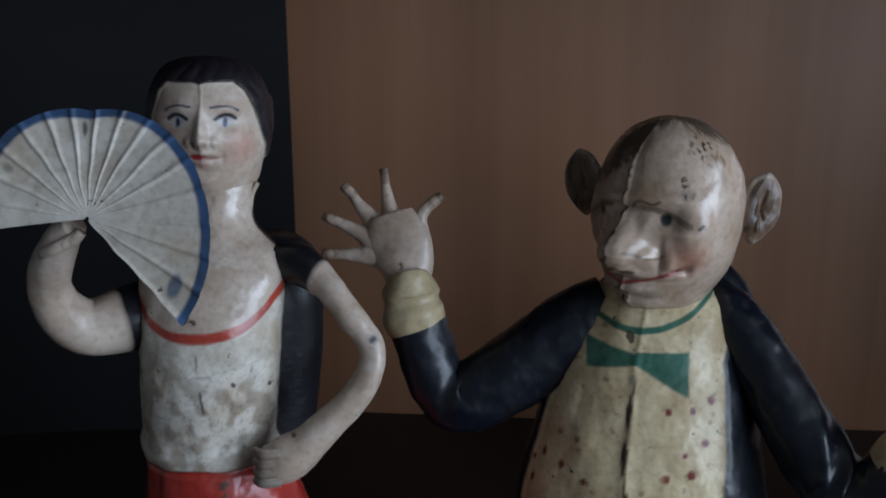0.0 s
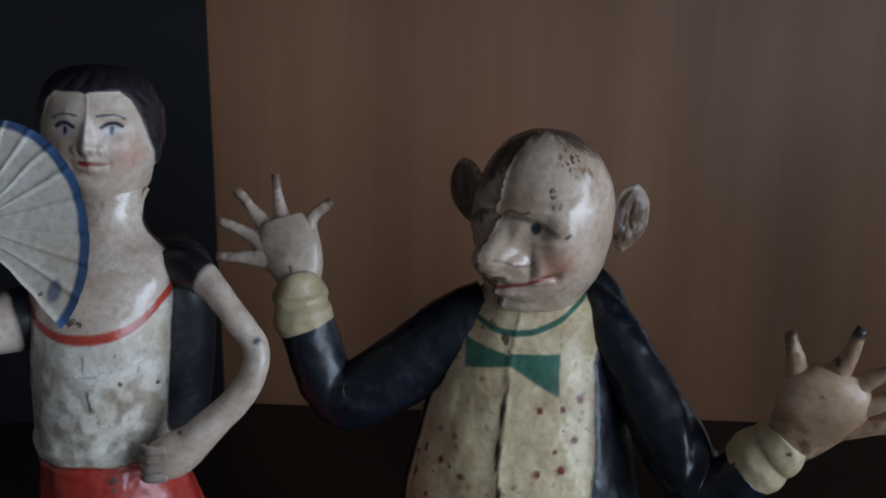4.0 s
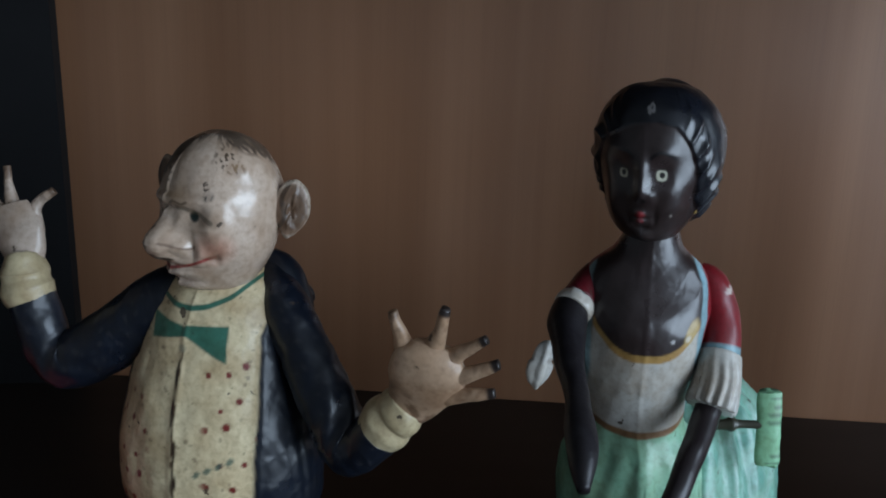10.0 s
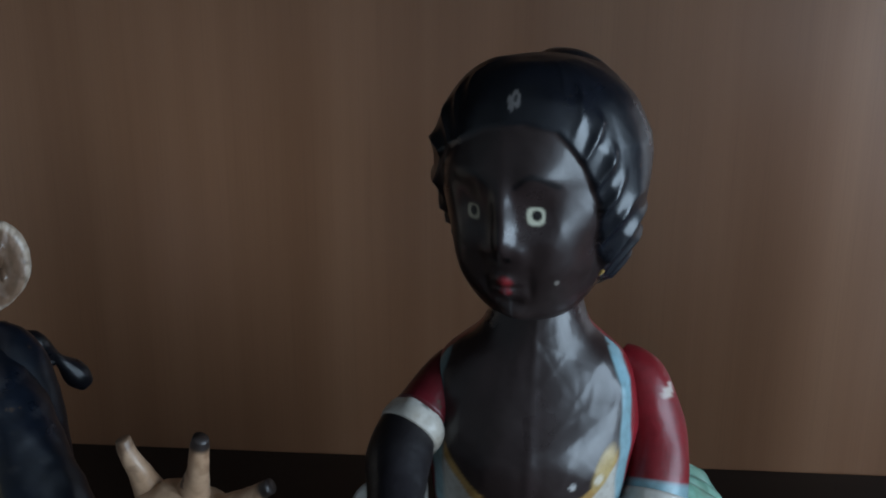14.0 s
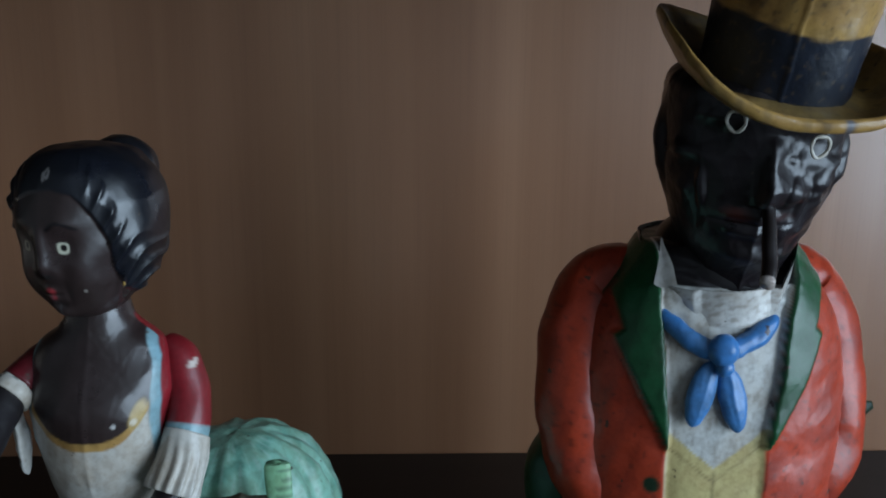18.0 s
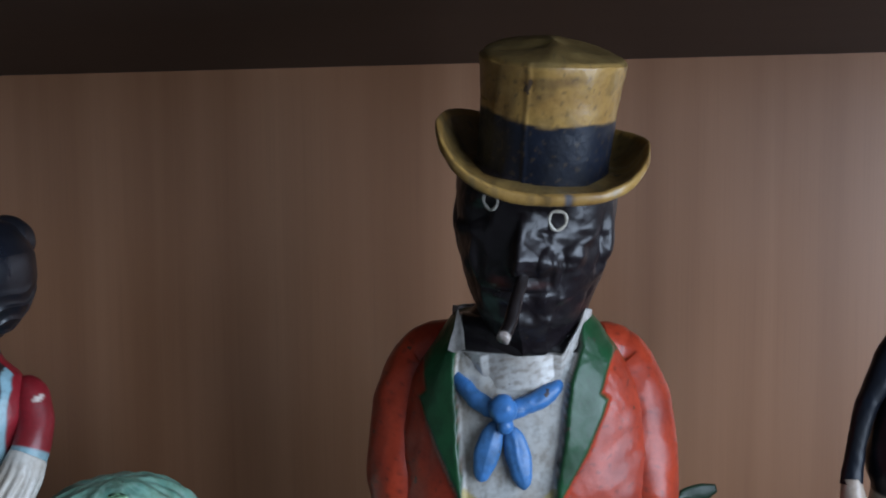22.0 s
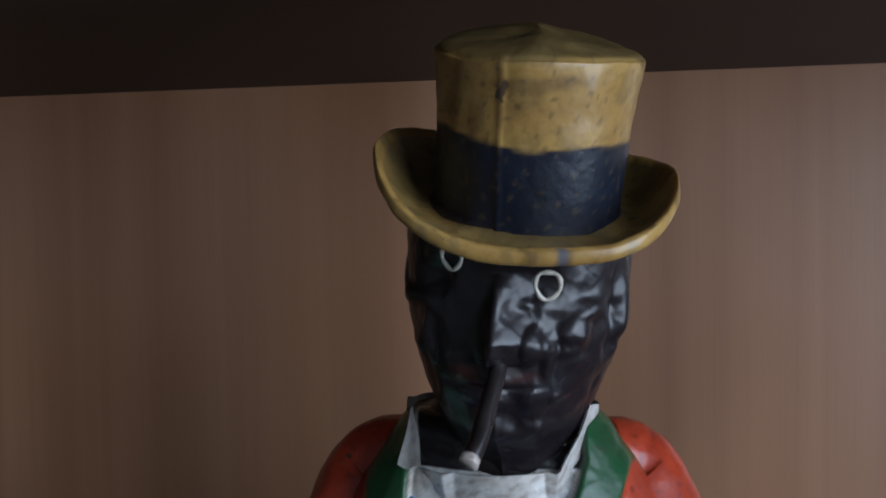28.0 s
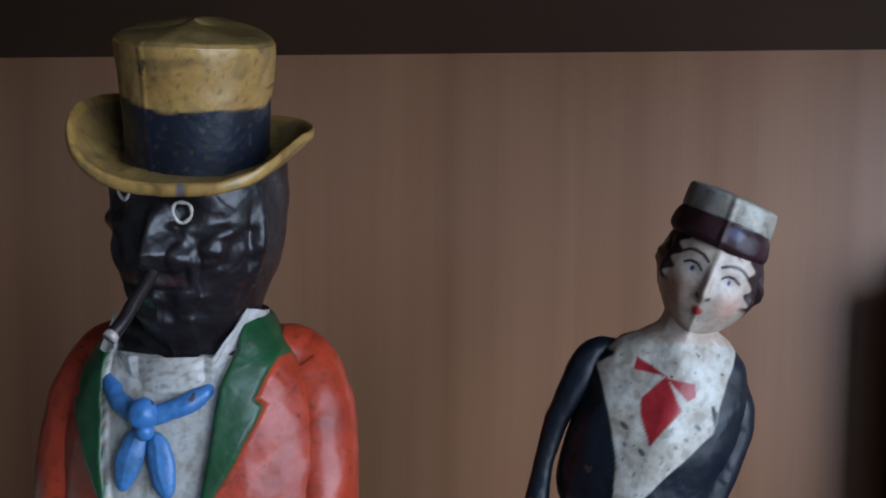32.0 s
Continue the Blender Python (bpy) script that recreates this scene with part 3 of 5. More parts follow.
    def arm(p, s, a, c):
        lay(c, soft(s - 0.17, 0.01), BLACK)
        lay(c, soft(np.hypot(p[..., 0] - 0.0945, p[..., 2] - 0.1465) - 0.0013, 0.0006), (0.05, 0.06, 0.08))
        for k in range(3):
            lay(c, soft(np.abs(p[..., 2] - 0.1065 + 0.0042 * k) - 0.0004, 0.0005) * soft(p[..., 0] - 0.0565, 0.002), RUST)
    g.tube([(0.056, -0.285, 0.168, 0.007), (0.066, -0.290, 0.1675, 0.0075), (0.077, -0.296, 0.1615, 0.0058), (0.0865, -0.300, 0.152, 0.0052), (0.0940, -0.302, 0.142, 0.0048), (0.0925, -0.304, 0.132, 0.0052),
            (0.083, -0.306, 0.121, 0.0060), (0.069, -0.309, 0.1095, 0.0072), (0.060, -0.311, 0.1045, 0.0080), (0.0535, -0.311, 0.1025, 0.0066)], SKIN, 130, 44, 0, arm, crease=0.00006)
    def knuckle(p, s, a, c):
        lay(c, soft(0.6 - s, 0.5) * 0.5, (0.12, 0.09, 0.06))
        lay(c, soft(0.5 - np.abs(np.sin(a)), 0.4) * 0.6, (0.05, 0.04, 0.03))
    for k in range(4):
        z = 0.1090 - 0.0034 * k
        g.tube([(0.0590, -0.3165, z, 0.0017), (0.0535, -0.3178, z + 0.0002, 0.0019), (0.0500, -0.315, z, 0.0017)], SKIN, 24, 14, 0, knuckle)
    # ribbed dark shoulder cap
    for k in range(4):
        g.tube([(0.0575 + 0.0012 * k, -0.279 - 0.003 * k, 0.1715 - 0.0002 * k, 0.0022), (0.066 + 0.0008 * k, -0.283 - 0.003 * k, 0.1705 - 0.001 * k, 0.0030), (0.0745 - 0.0006 * k, -0.286 - 0.003 * k, 0.1655 - 0.0012 * k, 0.0018)], (0.010, 0.014, 0.03), 20, 12, 1)
    g.lifted(first, 0.0076, 0.08, 0.18, 0.21)
    g.eased(first, (-0.0028, 0.0, 0.0), 0.065, 0.085)
    # arm that holds the fan
    def arm2(p, s, a, c):
        lay(c, soft(s - 0.16, 0.01), BLACK)
    g.tube([(0.010, -0.288, 0.160, 0.011), (0.000, -0.296, 0.157, 0.0115), (-0.0115, -0.303, 0.1565, 0.0095), (-0.0185, -0.308, 0.163, 0.0085), (-0.0195, -0.313, 0.173, 0.0072), (-0.0155, -0.319, 0.182, 0.0068),
            (-0.010, -0.324, 0.190, 0.0062), (-0.003, -0.328, 0.197, 0.0042)], SKIN, 100, 40, 0, arm2, crease=0.00006)
    for k in range(3):
        g.tube([(-0.014 + 0.003 * k, -0.328, 0.188 + 0.0012 * k, 0.0019), (-0.0085 + 0.003 * k, -0.3315, 0.1905 + 0.0012 * k, 0.0020), (-0.0035 + 0.002 * k, -0.3315, 0.1935 + 0.001 * k, 0.0016)], SKIN, 12, 10)
    # pleated fan
    n, m = 60, 221
    deg = np.linspace(186, -44, m)[None]
    reach = np.interp(-deg, [-186, -135, -90, -50, 0, 44], [0.0405, 0.0385, 0.0335, 0.0385, 0.0425, 0.0475]) * 0.925
    r = np.linspace(0.02, 1, n)[:, None]
    fold = np.exp(-(np.sin((deg + 44) / 230 * 16 * np.pi) / 0.30) ** 2)
    for side in (0, 1):
        p = np.stack([0.0043 + r * reach * np.cos(np.radians(deg)), -0.336 + -0.0010 * r * fold + 0.0009 * side + 0.010 * r * np.sin(np.radians(deg)), 0.2005 + r * reach * np.sin(np.radians(deg)) + 0 * r], -1)
        c = np.tile(np.array((0.54, 0.50, 0.44)), (n, m, 1))
        rr, ff = r + 0 * deg, fold + 0 * r
        # faint pleat shading in the colour: panels darker than the ridges
        lay(c, soft(ff - 0.12, 0.12) * 0.10, (0.36, 0.32, 0.27))
        lay(c, soft(0.925 + 0.006 * np.sin(deg * 0.12) - rr, 0.02), (0.035, 0.075, 0.16))
        lay(c, soft(np.hypot((deg + 34) / 6.0, (rr - 0.80) / 0.05) - 1, 0.4) * 0.8, (0.04, 0.08, 0.15))
        lay(c, soft(np.hypot((deg - 93) / 1.6, (rr - 0.83) / 0.07) - 1, 0.4) * 0.8, (0.06, 0.06, 0.06))
        lay(c, soft(np.hypot((deg - 150) / 2.5, (rr - 0.8) / 0.05) - 1, 0.8) * 0.6, (0.12, 0.09, 0.06))
        g.sheet(p, c, False, 0)
    return g.made("tin_lady_figure", (0.035, -0.285, 0.0), [TIN, TIN_DARK, TIN_WORN, TIN_MATT, TIN_FLESH, TIN_GLOSS], "painted tin lady figure in red skirt holding a pleated fan", "toy figure", wide=1.0, tall=1.062, yaw=3.0, pivot=(0.0431, -0.3097), shift=(0.0095, -0.0105))


lady_with_fan()


def big_eared_man():
    g = Figure()
    seam = radians(-13)

    def body(p, a, c):
        x, z = p[..., 0], p[..., 2]
        c[:] = NAVY
        left = np.radians(np.interp(z, [0.05, 0.09, 0.14, 0.165], [-84, -80, -74, -95]))
        right = np.radians(np.interp(z, [0.05, 0.095, 0.145, 0.165, 0.175], [28, 34, 46, 78, 95]))
        hem = 0.0605 + 0.010 * (a / 1.2) ** 2
        vest = soft(left - a, 0.03) * soft(a - right, 0.03) * soft(hem - z, 0.001)
        lay(c, vest, CREAM)
        lay(c, vest * soft(np.abs(z - hem - 0.002) - 0.003, 0.003) * 0.5, (0.36, 0.22, 0.09))
        worn = mottle(x, z, 0.007, 2, 0.0, 0.5)
        lay(c, vest * soft(z - 0.090, 0.05) * 0.2 * worn, (0.22, 0.13, 0.06))
        lay(c, vest * mottle(x, z, 0.020, 6, 0.1, 1.0) * 0.14, (0.40, 0.30, 0.16))
        lay(c, vest * mottle(x, z, 0.005, 7, 1.5, 0.3) * 0.5, RUST)
        lay(c, vest * soft(np.hypot((x - 0.211) / 0.013, (z - 0.0665 - (x - 0.211) * 0.25) / 0.0028) - 1, 0.5) * worn ** 2 * 1.2, RUST)
        # painted dots
        u, w = a * 40 / 0.0098 * 0.001, z / 0.0125
        odd = np.floor(w) % 2 * 0.5
        du, dw = (u + odd) % 1 - 0.5, w % 1 - 0.5
        jit = np.sin(np.floor(u + odd) * 12.9 + np.floor(w) * 78.2) * 43758.5
        jit = jit - np.floor(jit)
        dot = soft(np.hypot((du + 0.3 * (jit - 0.5)) * 0.0085, (dw - 0.5 * (jit - 0.5)) * 0.0115) - (0.0010 + 0.0006 * jit), 0.0004)
        right_side = soft(seam + 0.30 - a, 0.1) * soft(z - 0.136, 0.004)
        left_side = soft(a - seam + 0.30, 0.1) * soft(z - 0.118, 0.004)
        lay(c, dot * vest * np.clip(right_side + left_side, 0, 1) * soft(0.064 - z, 0.003), (0.20, 0.025, 0.02))
        crack = np.abs(a - seam - 0.03 * np.sin(z * 90)) - 0.018 - 0.009 * np.sin(z * 400)
        lay(c, vest * soft(crack, 0.012) * soft(z - 0.139, 0.003) * soft(0.062 - z, 0.004), (0.035, 0.022, 0.014))
        lay(c, vest * soft(np.abs(z - 0.0905 - 0.45 * (x - 0.205)) - 0.0008 - 0.0008 * np.sin(x * 1300), 0.0008) * soft(np.abs(x - 0.2065) - 0.0095, 0.002) * 0.8, (0.06, 0.13, 0.10))
        lay(c, vest * mottle(x, z, 0.004, 12, 0.2, 0.4) * soft(z - 0.0665, 0.004) * 0.85, (0.09, 0.05, 0.025))
        lay(c, vest * soft(np.abs(a - seam) - 0.015, 0.015) * soft(z - 0.142, 0.004) * np.clip(0.35 + worn, 0, 1) * 0.9, RUST)
        # bow tie and neck ribbon
        bx = x - 0.191
        half = np.where(bx < 0, 0.0018 + 0.20 * -bx, 0.0022 + 0.28 * bx)
        drop = np.where(bx < 0, 0.1470 - 0.02 * bx, 0.1475 - 0.27 * bx)
        lay(c, soft(np.abs(z - drop) - half, 0.0006) * soft(-0.0175 - bx, 0.0006) * soft(bx - 0.0195, 0.0006) * soft(np.abs(a) - 1.3, 0.1), SAGE)
        ribbon = 0.1565 + 0.014 * np.clip((x - 0.191) / 0.032, -1, 1.2) ** 2 * np.where(x > 0.191, 1, 1.3)
        lay(c, soft(np.abs(z - ribbon) - 0.0011, 0.0006) * soft(np.abs(a) - 1.5, 0.1), SAGE)
        lay(c, soft(np.hypot(x - 0.190, z - 0.1405) - 0.0016, 0.001) * 0.7, (0.3, 0.3, 0.22))

    def relief(p, a, q):
        z = p[..., 2]
        ridge = 0.020 * np.exp(-((a - seam) / 0.04) ** 2)
        left = np.radians(np.interp(z, [0.05, 0.09, 0.14, 0.165], [-84, -80, -74, -95]))
        right = np.radians(np.interp(z, [0.05, 0.095, 0.145, 0.165, 0.175], [28, 34, 46, 78, 95]))
        coat = (1 - soft(left - a, 0.1) * soft(a - right, 0.1)) * 0.035
        fold = 0.012 * np.sin(a * 9 + z * 120) * np.exp(-((a + 0.7) / 0.35) ** 2) * soft(np.abs(z - 0.105) - 0.025, 0.03)
        crease = 0.004 * np.sin(a * 40 + z * 30) * np.exp(-((a - 1.15) / 0.3) ** 2) * soft(z - 0.105, 0.03)
        k = 1 + ridge + coat + fold + crease
        p[..., 0] = (p[..., 0] - q[:, 1:2]) * k + q[:, 1:2]
        p[..., 1] = (p[..., 1] - q[:, 2:3]) * k + q[:, 2:3]
        return p

    g.loft([(0.0, 0.200, -0.268, 0.036, 0.026), (0.020, 0.200, -0.268, 0.038, 0.027), (0.050, 0.199, -0.270, 0.040, 0.028), (0.057, 0.198, -0.272, 0.0450, 0.032), (0.069, 0.1978, -0.273, 0.0478, 0.034), (0.090, 0.1978, -0.274, 0.0468, 0.034),
            (0.115, 0.1982, -0.273, 0.0415, 0.031), (0.138, 0.1985, -0.271, 0.0355, 0.026), (0.155, 0.1995, -0.269, 0.0295, 0.022), (0.164, 0.2005, -0.267, 0.0245, 0.0185), (0.171, 0.2015, -0.264, 0.0180, 0.0150), (0.178, 0.2015, -0.261, 0.015, 0.012)],
           body, 330, 280, 0, shape=relief, crease=0.00009)
    # standing collar and coat shoulders
    g.tube([(0.219, -0.258, 0.1725, 0.005), (0.227, -0.260, 0.165, 0.0085), (0.232, -0.264, 0.150, 0.0095), (0.233, -0.264, 0.13, 0.010), (0.233, -0.262, 0.105, 0.010), (0.232, -0.262, 0.075, 0.009)], NAVY, 50, 28, 1)

    def face(deg, z, c):
        worn = 2 * mottle(deg * 0.45, z, 5.0, 3, -0.2, 0.8) - 1
        spot = mottle(deg * 0.45, z, 2.6, 8, 0.0, 0.4)
        hair = soft(np.interp(deg, [-180, -60, -25, -3, 2, 20, 40, 180], [2, 6, 13, 20, 29, 31, 33, 16]) - z + 1.2 * worn, 2.5) * 0.85
        lay(c, hair, (0.055, 0.036, 0.026))
        lay(c, feature(deg, z, 50, -13, 15, 5.5, 1.2) * 0.6, (0.50, 0.20, 0.13))
        lay(c, feature(deg, z, -45, -13, 15, 5.5, 1.2) * 0.5, (0.45, 0.2, 0.14))
        lay(c, stroke(deg, z * 2, [(-34, -39), (-12, -44), (0, -45.5), (14, -43), (30, -39), (44, -34), (50, -33)], 1.5), (0.30, 0.05, 0.04))
        lay(c, feature(deg, z, 50, -16.5, 6, 1.6, 0.9) * 0.7, (0.20, 0.11, 0.07))
        for s in (-1, 1):
            lay(c, stroke(deg, z * 2, [(s * 14, 8), (s * 24, 7), (s * 36, 3), (s * 48, -3)], 2.2) * 0.75, (0.13, 0.10, 0.07))
            lay(c, feature(deg, z, s * 35, -2.2, 11, 2.0, 0.8) * 0.35, (0.24, 0.18, 0.13))
            lay(c, feature(deg, z, s * 31.5, 0.2, 4.4, 2.3, 0.4), (0.012, 0.022, 0.018))
            lay(c, stroke(deg, z * 2, [(s * 9, -21), (s * 17, -24), (s * 26, -26), (s * 31, -24)], 1.0) * 0.7, (0.16, 0.10, 0.07))
            # nostril shadow, painted dark under the nose
            lay(c, feature(deg, z, s * 8, -18.0, 4, 1.0, 0.6), (0.05, 0.03, 0.02))
        lay(c, feature(deg, z, 12, 9, 14, 4.5, 1.3) * 0.6, (0.30, 0.185, 0.09))
        lay(c, stroke(deg, z * 2, [(6, 8), (12, 13), (20, 11), (26, 13)], 1.0) * 0.8, (0.10, 0.06, 0.035))
        lay(c, feature(deg, z, 46, 9.0, 5, 1.8, 0.8) * np.clip(0.3 + spot, 0, 1), (0.07, 0.06, 0.05))
        lay(c, feature(deg, z, 66, 23.5, 15, 4.5, 0.8) * spot, (0.09, 0.06, 0.04))
        lay(c, feature(deg, z, 76, 19.5, 10, 2.5, 0.8) * np.clip(0.4 + spot, 0, 1), (0.22, 0.13, 0.065))
        lay(c, feature(deg, z, -2, -15.6, 8, 2.2, 0.7) * np.clip(0.8 + 0.6 * worn, 0, 1), (0.11, 0.06, 0.035))
        lay(c, soft(np.abs(deg + 0.5 + 0.8 * np.sin(z * 1.7)) - 1.3, 1.2) * np.clip(0.55 + 0.7 * np.sin(z * 0.9) + 0.4 * np.sin(z * 2.3), 0, 1), (0.07, 0.045, 0.03))
        lay(c, feature(deg, z, -6, -28, 6, 6, 0.6) * np.clip(0.4 + worn, 0, 1), (0.10, 0.06, 0.035))
        lay(c, soft(z + 33, 2) * 0.5, (0.16, 0.11, 0.07))
        lay(c, mottle(deg * 0.45, z, 9.0, 5, 0.3, 1.2) * 0.35, (0.34, 0.23, 0.15))

    def nose(deg, z):
        out = np.interp(z, [-20.0, -19.3, -18.2, -16.4, -14.0, -11.4, -8.4, -4.6, -1, 3], [0, 2.2, 6.0, 9.8, 12.2, 12.6, 11.0, 6.6, 2.0, 0])
        wide = np.interp(z, [-19, -12.5, -7, 2], [12.5, 16, 13, 8])
        return out * np.exp(-np.abs(deg / wide) ** 2.6) + 0.8 * np.exp(-np.abs(deg) / 2.0) * soft(z - 22, 8)

    g.head((0.2018, -0.2715, 0.1975), spin(-40, 0, 0), [(32.5, 1.1, 1, 1.1), (31.3, 8.5, 8, 8.5), (27, 16.5, 15.5, 17), (20, 22.8, 21.5, 23.3), (10, 26.7, 25.6, 27.6), (2, 27.6, 26.6, 28.2), (-6, 27.3, 26, 26.5), (-14, 26.1, 25, 23.3), (-21, 23.3, 23.2, 19.6), (-27, 19.6, 20, 15.9), (-32, 15.4, 16, 12.7), (-35.5, 9.5, 10, 9.5), (-36.5, 5.3, 5, 5.3)],
           (0.54, 0.41, 0.315), both([(20, -13.0, 6, 3.6, 2.4, 3), (28, -12.5, 2.6, 5, -1.0), (16, -4, 5, 5, 0.9), (0, 6.8, 44, 2.3, 1.6, 3), (33, 0, 11, 3.4, -2.2), (36, -4.4, 14, 1.6, 0.7), (54, -4, 13, 9, 1.3, 4), (0, 3.3, 9, 1.0, -1.2),
                       (0, -20.5, 40, 3.0, 2.4), (0, -25, 27, 2.0, 3.6), (0, -28.6, 24, 1.1, -1.2), (0, -31.5, 30, 3.4, 4.0), (0, -27, 40, 7, 1.4), (52, -17, 5, 3, -1.2), (36, -15.5, 5, 4, 0.8), (0, 14, 26, 5, 0.8)])
           + [(0, 14, 1.4, 16, 0.35), (14, -21.3, 26, 0.9, -1.0), (44, -17.6, 9, 0.8, -1.0), (-30, -20, 16, 0.8, -1.0)], face, 5, 280, 400, crease=0.00004, proud=nose)
    for centre, radii, turn in (((0.2345, -0.2745, 0.1985), (0.0080, 0.0045, 0.0128), spin(14, 0, 10)), ((0.1712, -0.2540, 0.2030), (0.0085, 0.0042, 0.0125), spin(-30, 0, -10))):
        def ear(lon, lat, p, c):
            front = p[..., 1] < 0
            inner = soft(np.hypot(p[..., 0] / 0.0062, p[..., 2] / 0.0098) - 1, 0.3) * front
            lay(c, inner * 0.9, (0.13, 0.075, 0.045))
            lay(c, front * soft(np.abs(p[..., 0] + 0.0038 + 0.0012 * np.sin(p[..., 2] * 420)) - 0.0010, 0.0008) * 0.8, (0.03, 0.018, 0.012))
            lay(c, soft(0.86 - np.hypot(p[..., 0] / 0.0080, p[..., 2] / 0.0128), 0.06) * 0.8, (0.52, 0.44, 0.36))
            lay(c, front * soft(np.abs(np.sin(p[..., 0] * 1500 + np.sin(p[..., 2] * 500))) - 0.45, 0.4) * 0.3, (0.10, 0.065, 0.04))
            lay(c, mottle(p[..., 0], p[..., 2], 0.004, 4, 0.1, 0.8) * 0.6, (0.12, 0.075, 0.045))
            swirl = soft(np.abs(np.hypot(p[..., 0] / 0.0040, p[..., 2] / 0.0065) - 0.75) - 0.12, 0.2) * front
            lay(c, swirl * 0.10, SKIN)
        g.ball(centre, radii, (0.33, 0.22, 0.155), turn, [(0, 0, 42, -0.95), (0, 12, 12, 0.18, 16), (22, -16, 9, 0.3), (-25, 0, 8, 0.3, 20), (8, 30, 7, 0.35, 12), (-6, -34, 8, 0.3, 12)], ear, 70, 100, 0, lambda u: u * (1 - np.array((0.35, 0, 0)) * np.clip(-u[..., 2:], 0, 1) ** 1.5), crease=0.00012)
    # raised arm: sleeve, cuff, open palm, fingers
    first = len(g.verts)
    def cloth(p, s, a, c):
        lay(c, mottle(p[..., 0], p[..., 2], 0.005, 3, 0.9, 0.3) * 0.35, (0.05, 0.05, 0.055))

    def crumple(p, s, a, c):
        cloth(p, s, a, c)
        k = np.exp(-((s - 0.58) / 0.12) ** 2)
        return p + (0.0009 * k * np.sin(a * 5 + s * 40))[..., None] * np.array((0.6, -0.6, 0.5))
    g.tube([(0.183, -0.266, 0.1560, 0.0145), (0.170, -0.268, 0.1500, 0.0150), (0.156, -0.271, 0.139, 0.0148), (0.141, -0.275, 0.1290, 0.0142), (0.1290, -0.277, 0.1230, 0.0130), (0.1205, -0.276, 0.129, 0.0118),
            (0.1155, -0.275, 0.141, 0.0115), (0.1115, -0.274, 0.1535, 0.0114)], NAVY, 120, 52, 1, crumple, crease=0.00013)
    g.tube([(0.1125, -0.2740, 0.1505, 0.0114), (0.1105, -0.2740, 0.1555, 0.0123), (0.1095, -0.2735, 0.1600, 0.0108), (0.1090, -0.2730, 0.1635, 0.0113), (0.1085, -0.2730, 0.1680, 0.0092), (0.1080, -0.2720, 0.1705, 0.0071)], (0.50, 0.41, 0.25), 50, 44, 0, crease=0.00012)
    g.tube([(0.1082, -0.270, 0.166, 0.0085, 0.006), (0.1070, -0.269, 0.173, 0.0112, 0.0060), (0.1042, -0.267, 0.180, 0.0126, 0.0052), (0.1015, -0.266, 0.1870, 0.0116, 0.0044), (0.1000, -0.265, 0.1920, 0.0090, 0.0034)], (0.53, 0.42, 0.34), 50, 40, 0, crease=0.00007)

    def tips(p, s, a, c):
        lay(c, soft(0.75 - s, 0.3) * 0.5, (0.40, 0.28, 0.20))
        chip = mottle(p[..., 0], p[..., 2], 0.005, 9, 0.15, 0.3)
        lay(c, chip * soft(0.6 - s, 0.4) * 0.55, (0.10, 0.06, 0.04))
        lay(c, soft(0.90 - s, 0.05) * 0.7, RUST)
    for pts in ([(0.1005, -0.264, 0.186), (0.0985, -0.262, 0.196), (0.0965, -0.260, 0.2085)], [(0.096, -0.264, 0.185), (0.088, -0.262, 0.193), (0.0800, -0.260, 0.2015)],
                [(0.094, -0.265, 0.181), (0.084, -0.264, 0.1855), (0.0720, -0.262, 0.1900)], [(0.095, -0.266, 0.176), (0.084, -0.266, 0.1755), (0.0725, -0.265, 0.1755)], [(0.1105, -0.266, 0.181), (0.1125, -0.264, 0.192), (0.1200, -0.261, 0.1985)]):
        g.tube([(*q, *r) for q, r in zip(pts, ((0.0056, 0.0042), (0.0027, 0.0025), (0.0019, 0.0017)))], (0.53, 0.42, 0.34), 40, 20, 0, tips, crease=0.00013)
    g.eased(first, (-0.0045, 0.002, -0.001), 0.170, 0.125)
    # lowered arm
    first = len(g.verts)
    g.tube([(0.219, -0.262, 0.1670, 0.0065), (0.2285, -0.271, 0.1570, 0.0108), (0.238, -0.279, 0.144, 0.0118), (0.249, -0.287, 0.127, 0.0122), (0.261, -0.296, 0.1085, 0.0120), (0.2685, -0.302, 0.1005, 0.0118), (0.2760, -0.306, 0.1035, 0.0116), (0.2830, -0.309, 0.1110, 0.0116)], NAVY, 110, 52, 1, crumple, crease=0.00013)
    g.tube([(0.2810, -0.3080, 0.1090, 0.0116), (0.2855, -0.3090, 0.1135, 0.0125), (0.2890, -0.3100, 0.1170, 0.0107), (0.2915, -0.3110, 0.1195, 0.0109), (0.2950, -0.3120, 0.1240, 0.0088)], (0.50, 0.41, 0.25), 50, 44, 0, crease=0.00012)

    def hand(p, s, a, c):
        lay(c, soft(p[..., 2] - 0.134, 0.012) * np.clip(0.35 + mottle(p[..., 0], p[..., 2], 0.008, 4, 0.0, 0.6), 0, 1) * 0.85, (0.15, 0.08, 0.045))
    g.tube([(0.2935, -0.312, 0.120, 0.0085, 0.006), (0.2982, -0.314, 0.1280, 0.0128, 0.0072), (0.3022, -0.317, 0.1370, 0.0158, 0.0076), (0.3052, -0.319, 0.1455, 0.0145, 0.0068), (0.3066, -0.319, 0.1515, 0.0085, 0.0040)], (0.54, 0.36, 0.235), 50, 40, 0, hand, crease=0.00007)

    def burnt(p, s, a, c):
        lay(c, soft(0.35 - s, 0.5) * 0.6 * np.clip(0.4 + mottle(p[..., 0], p[..., 2], 0.006, 4, 0.0, 0.6), 0, 1), (0.20, 0.11, 0.06))
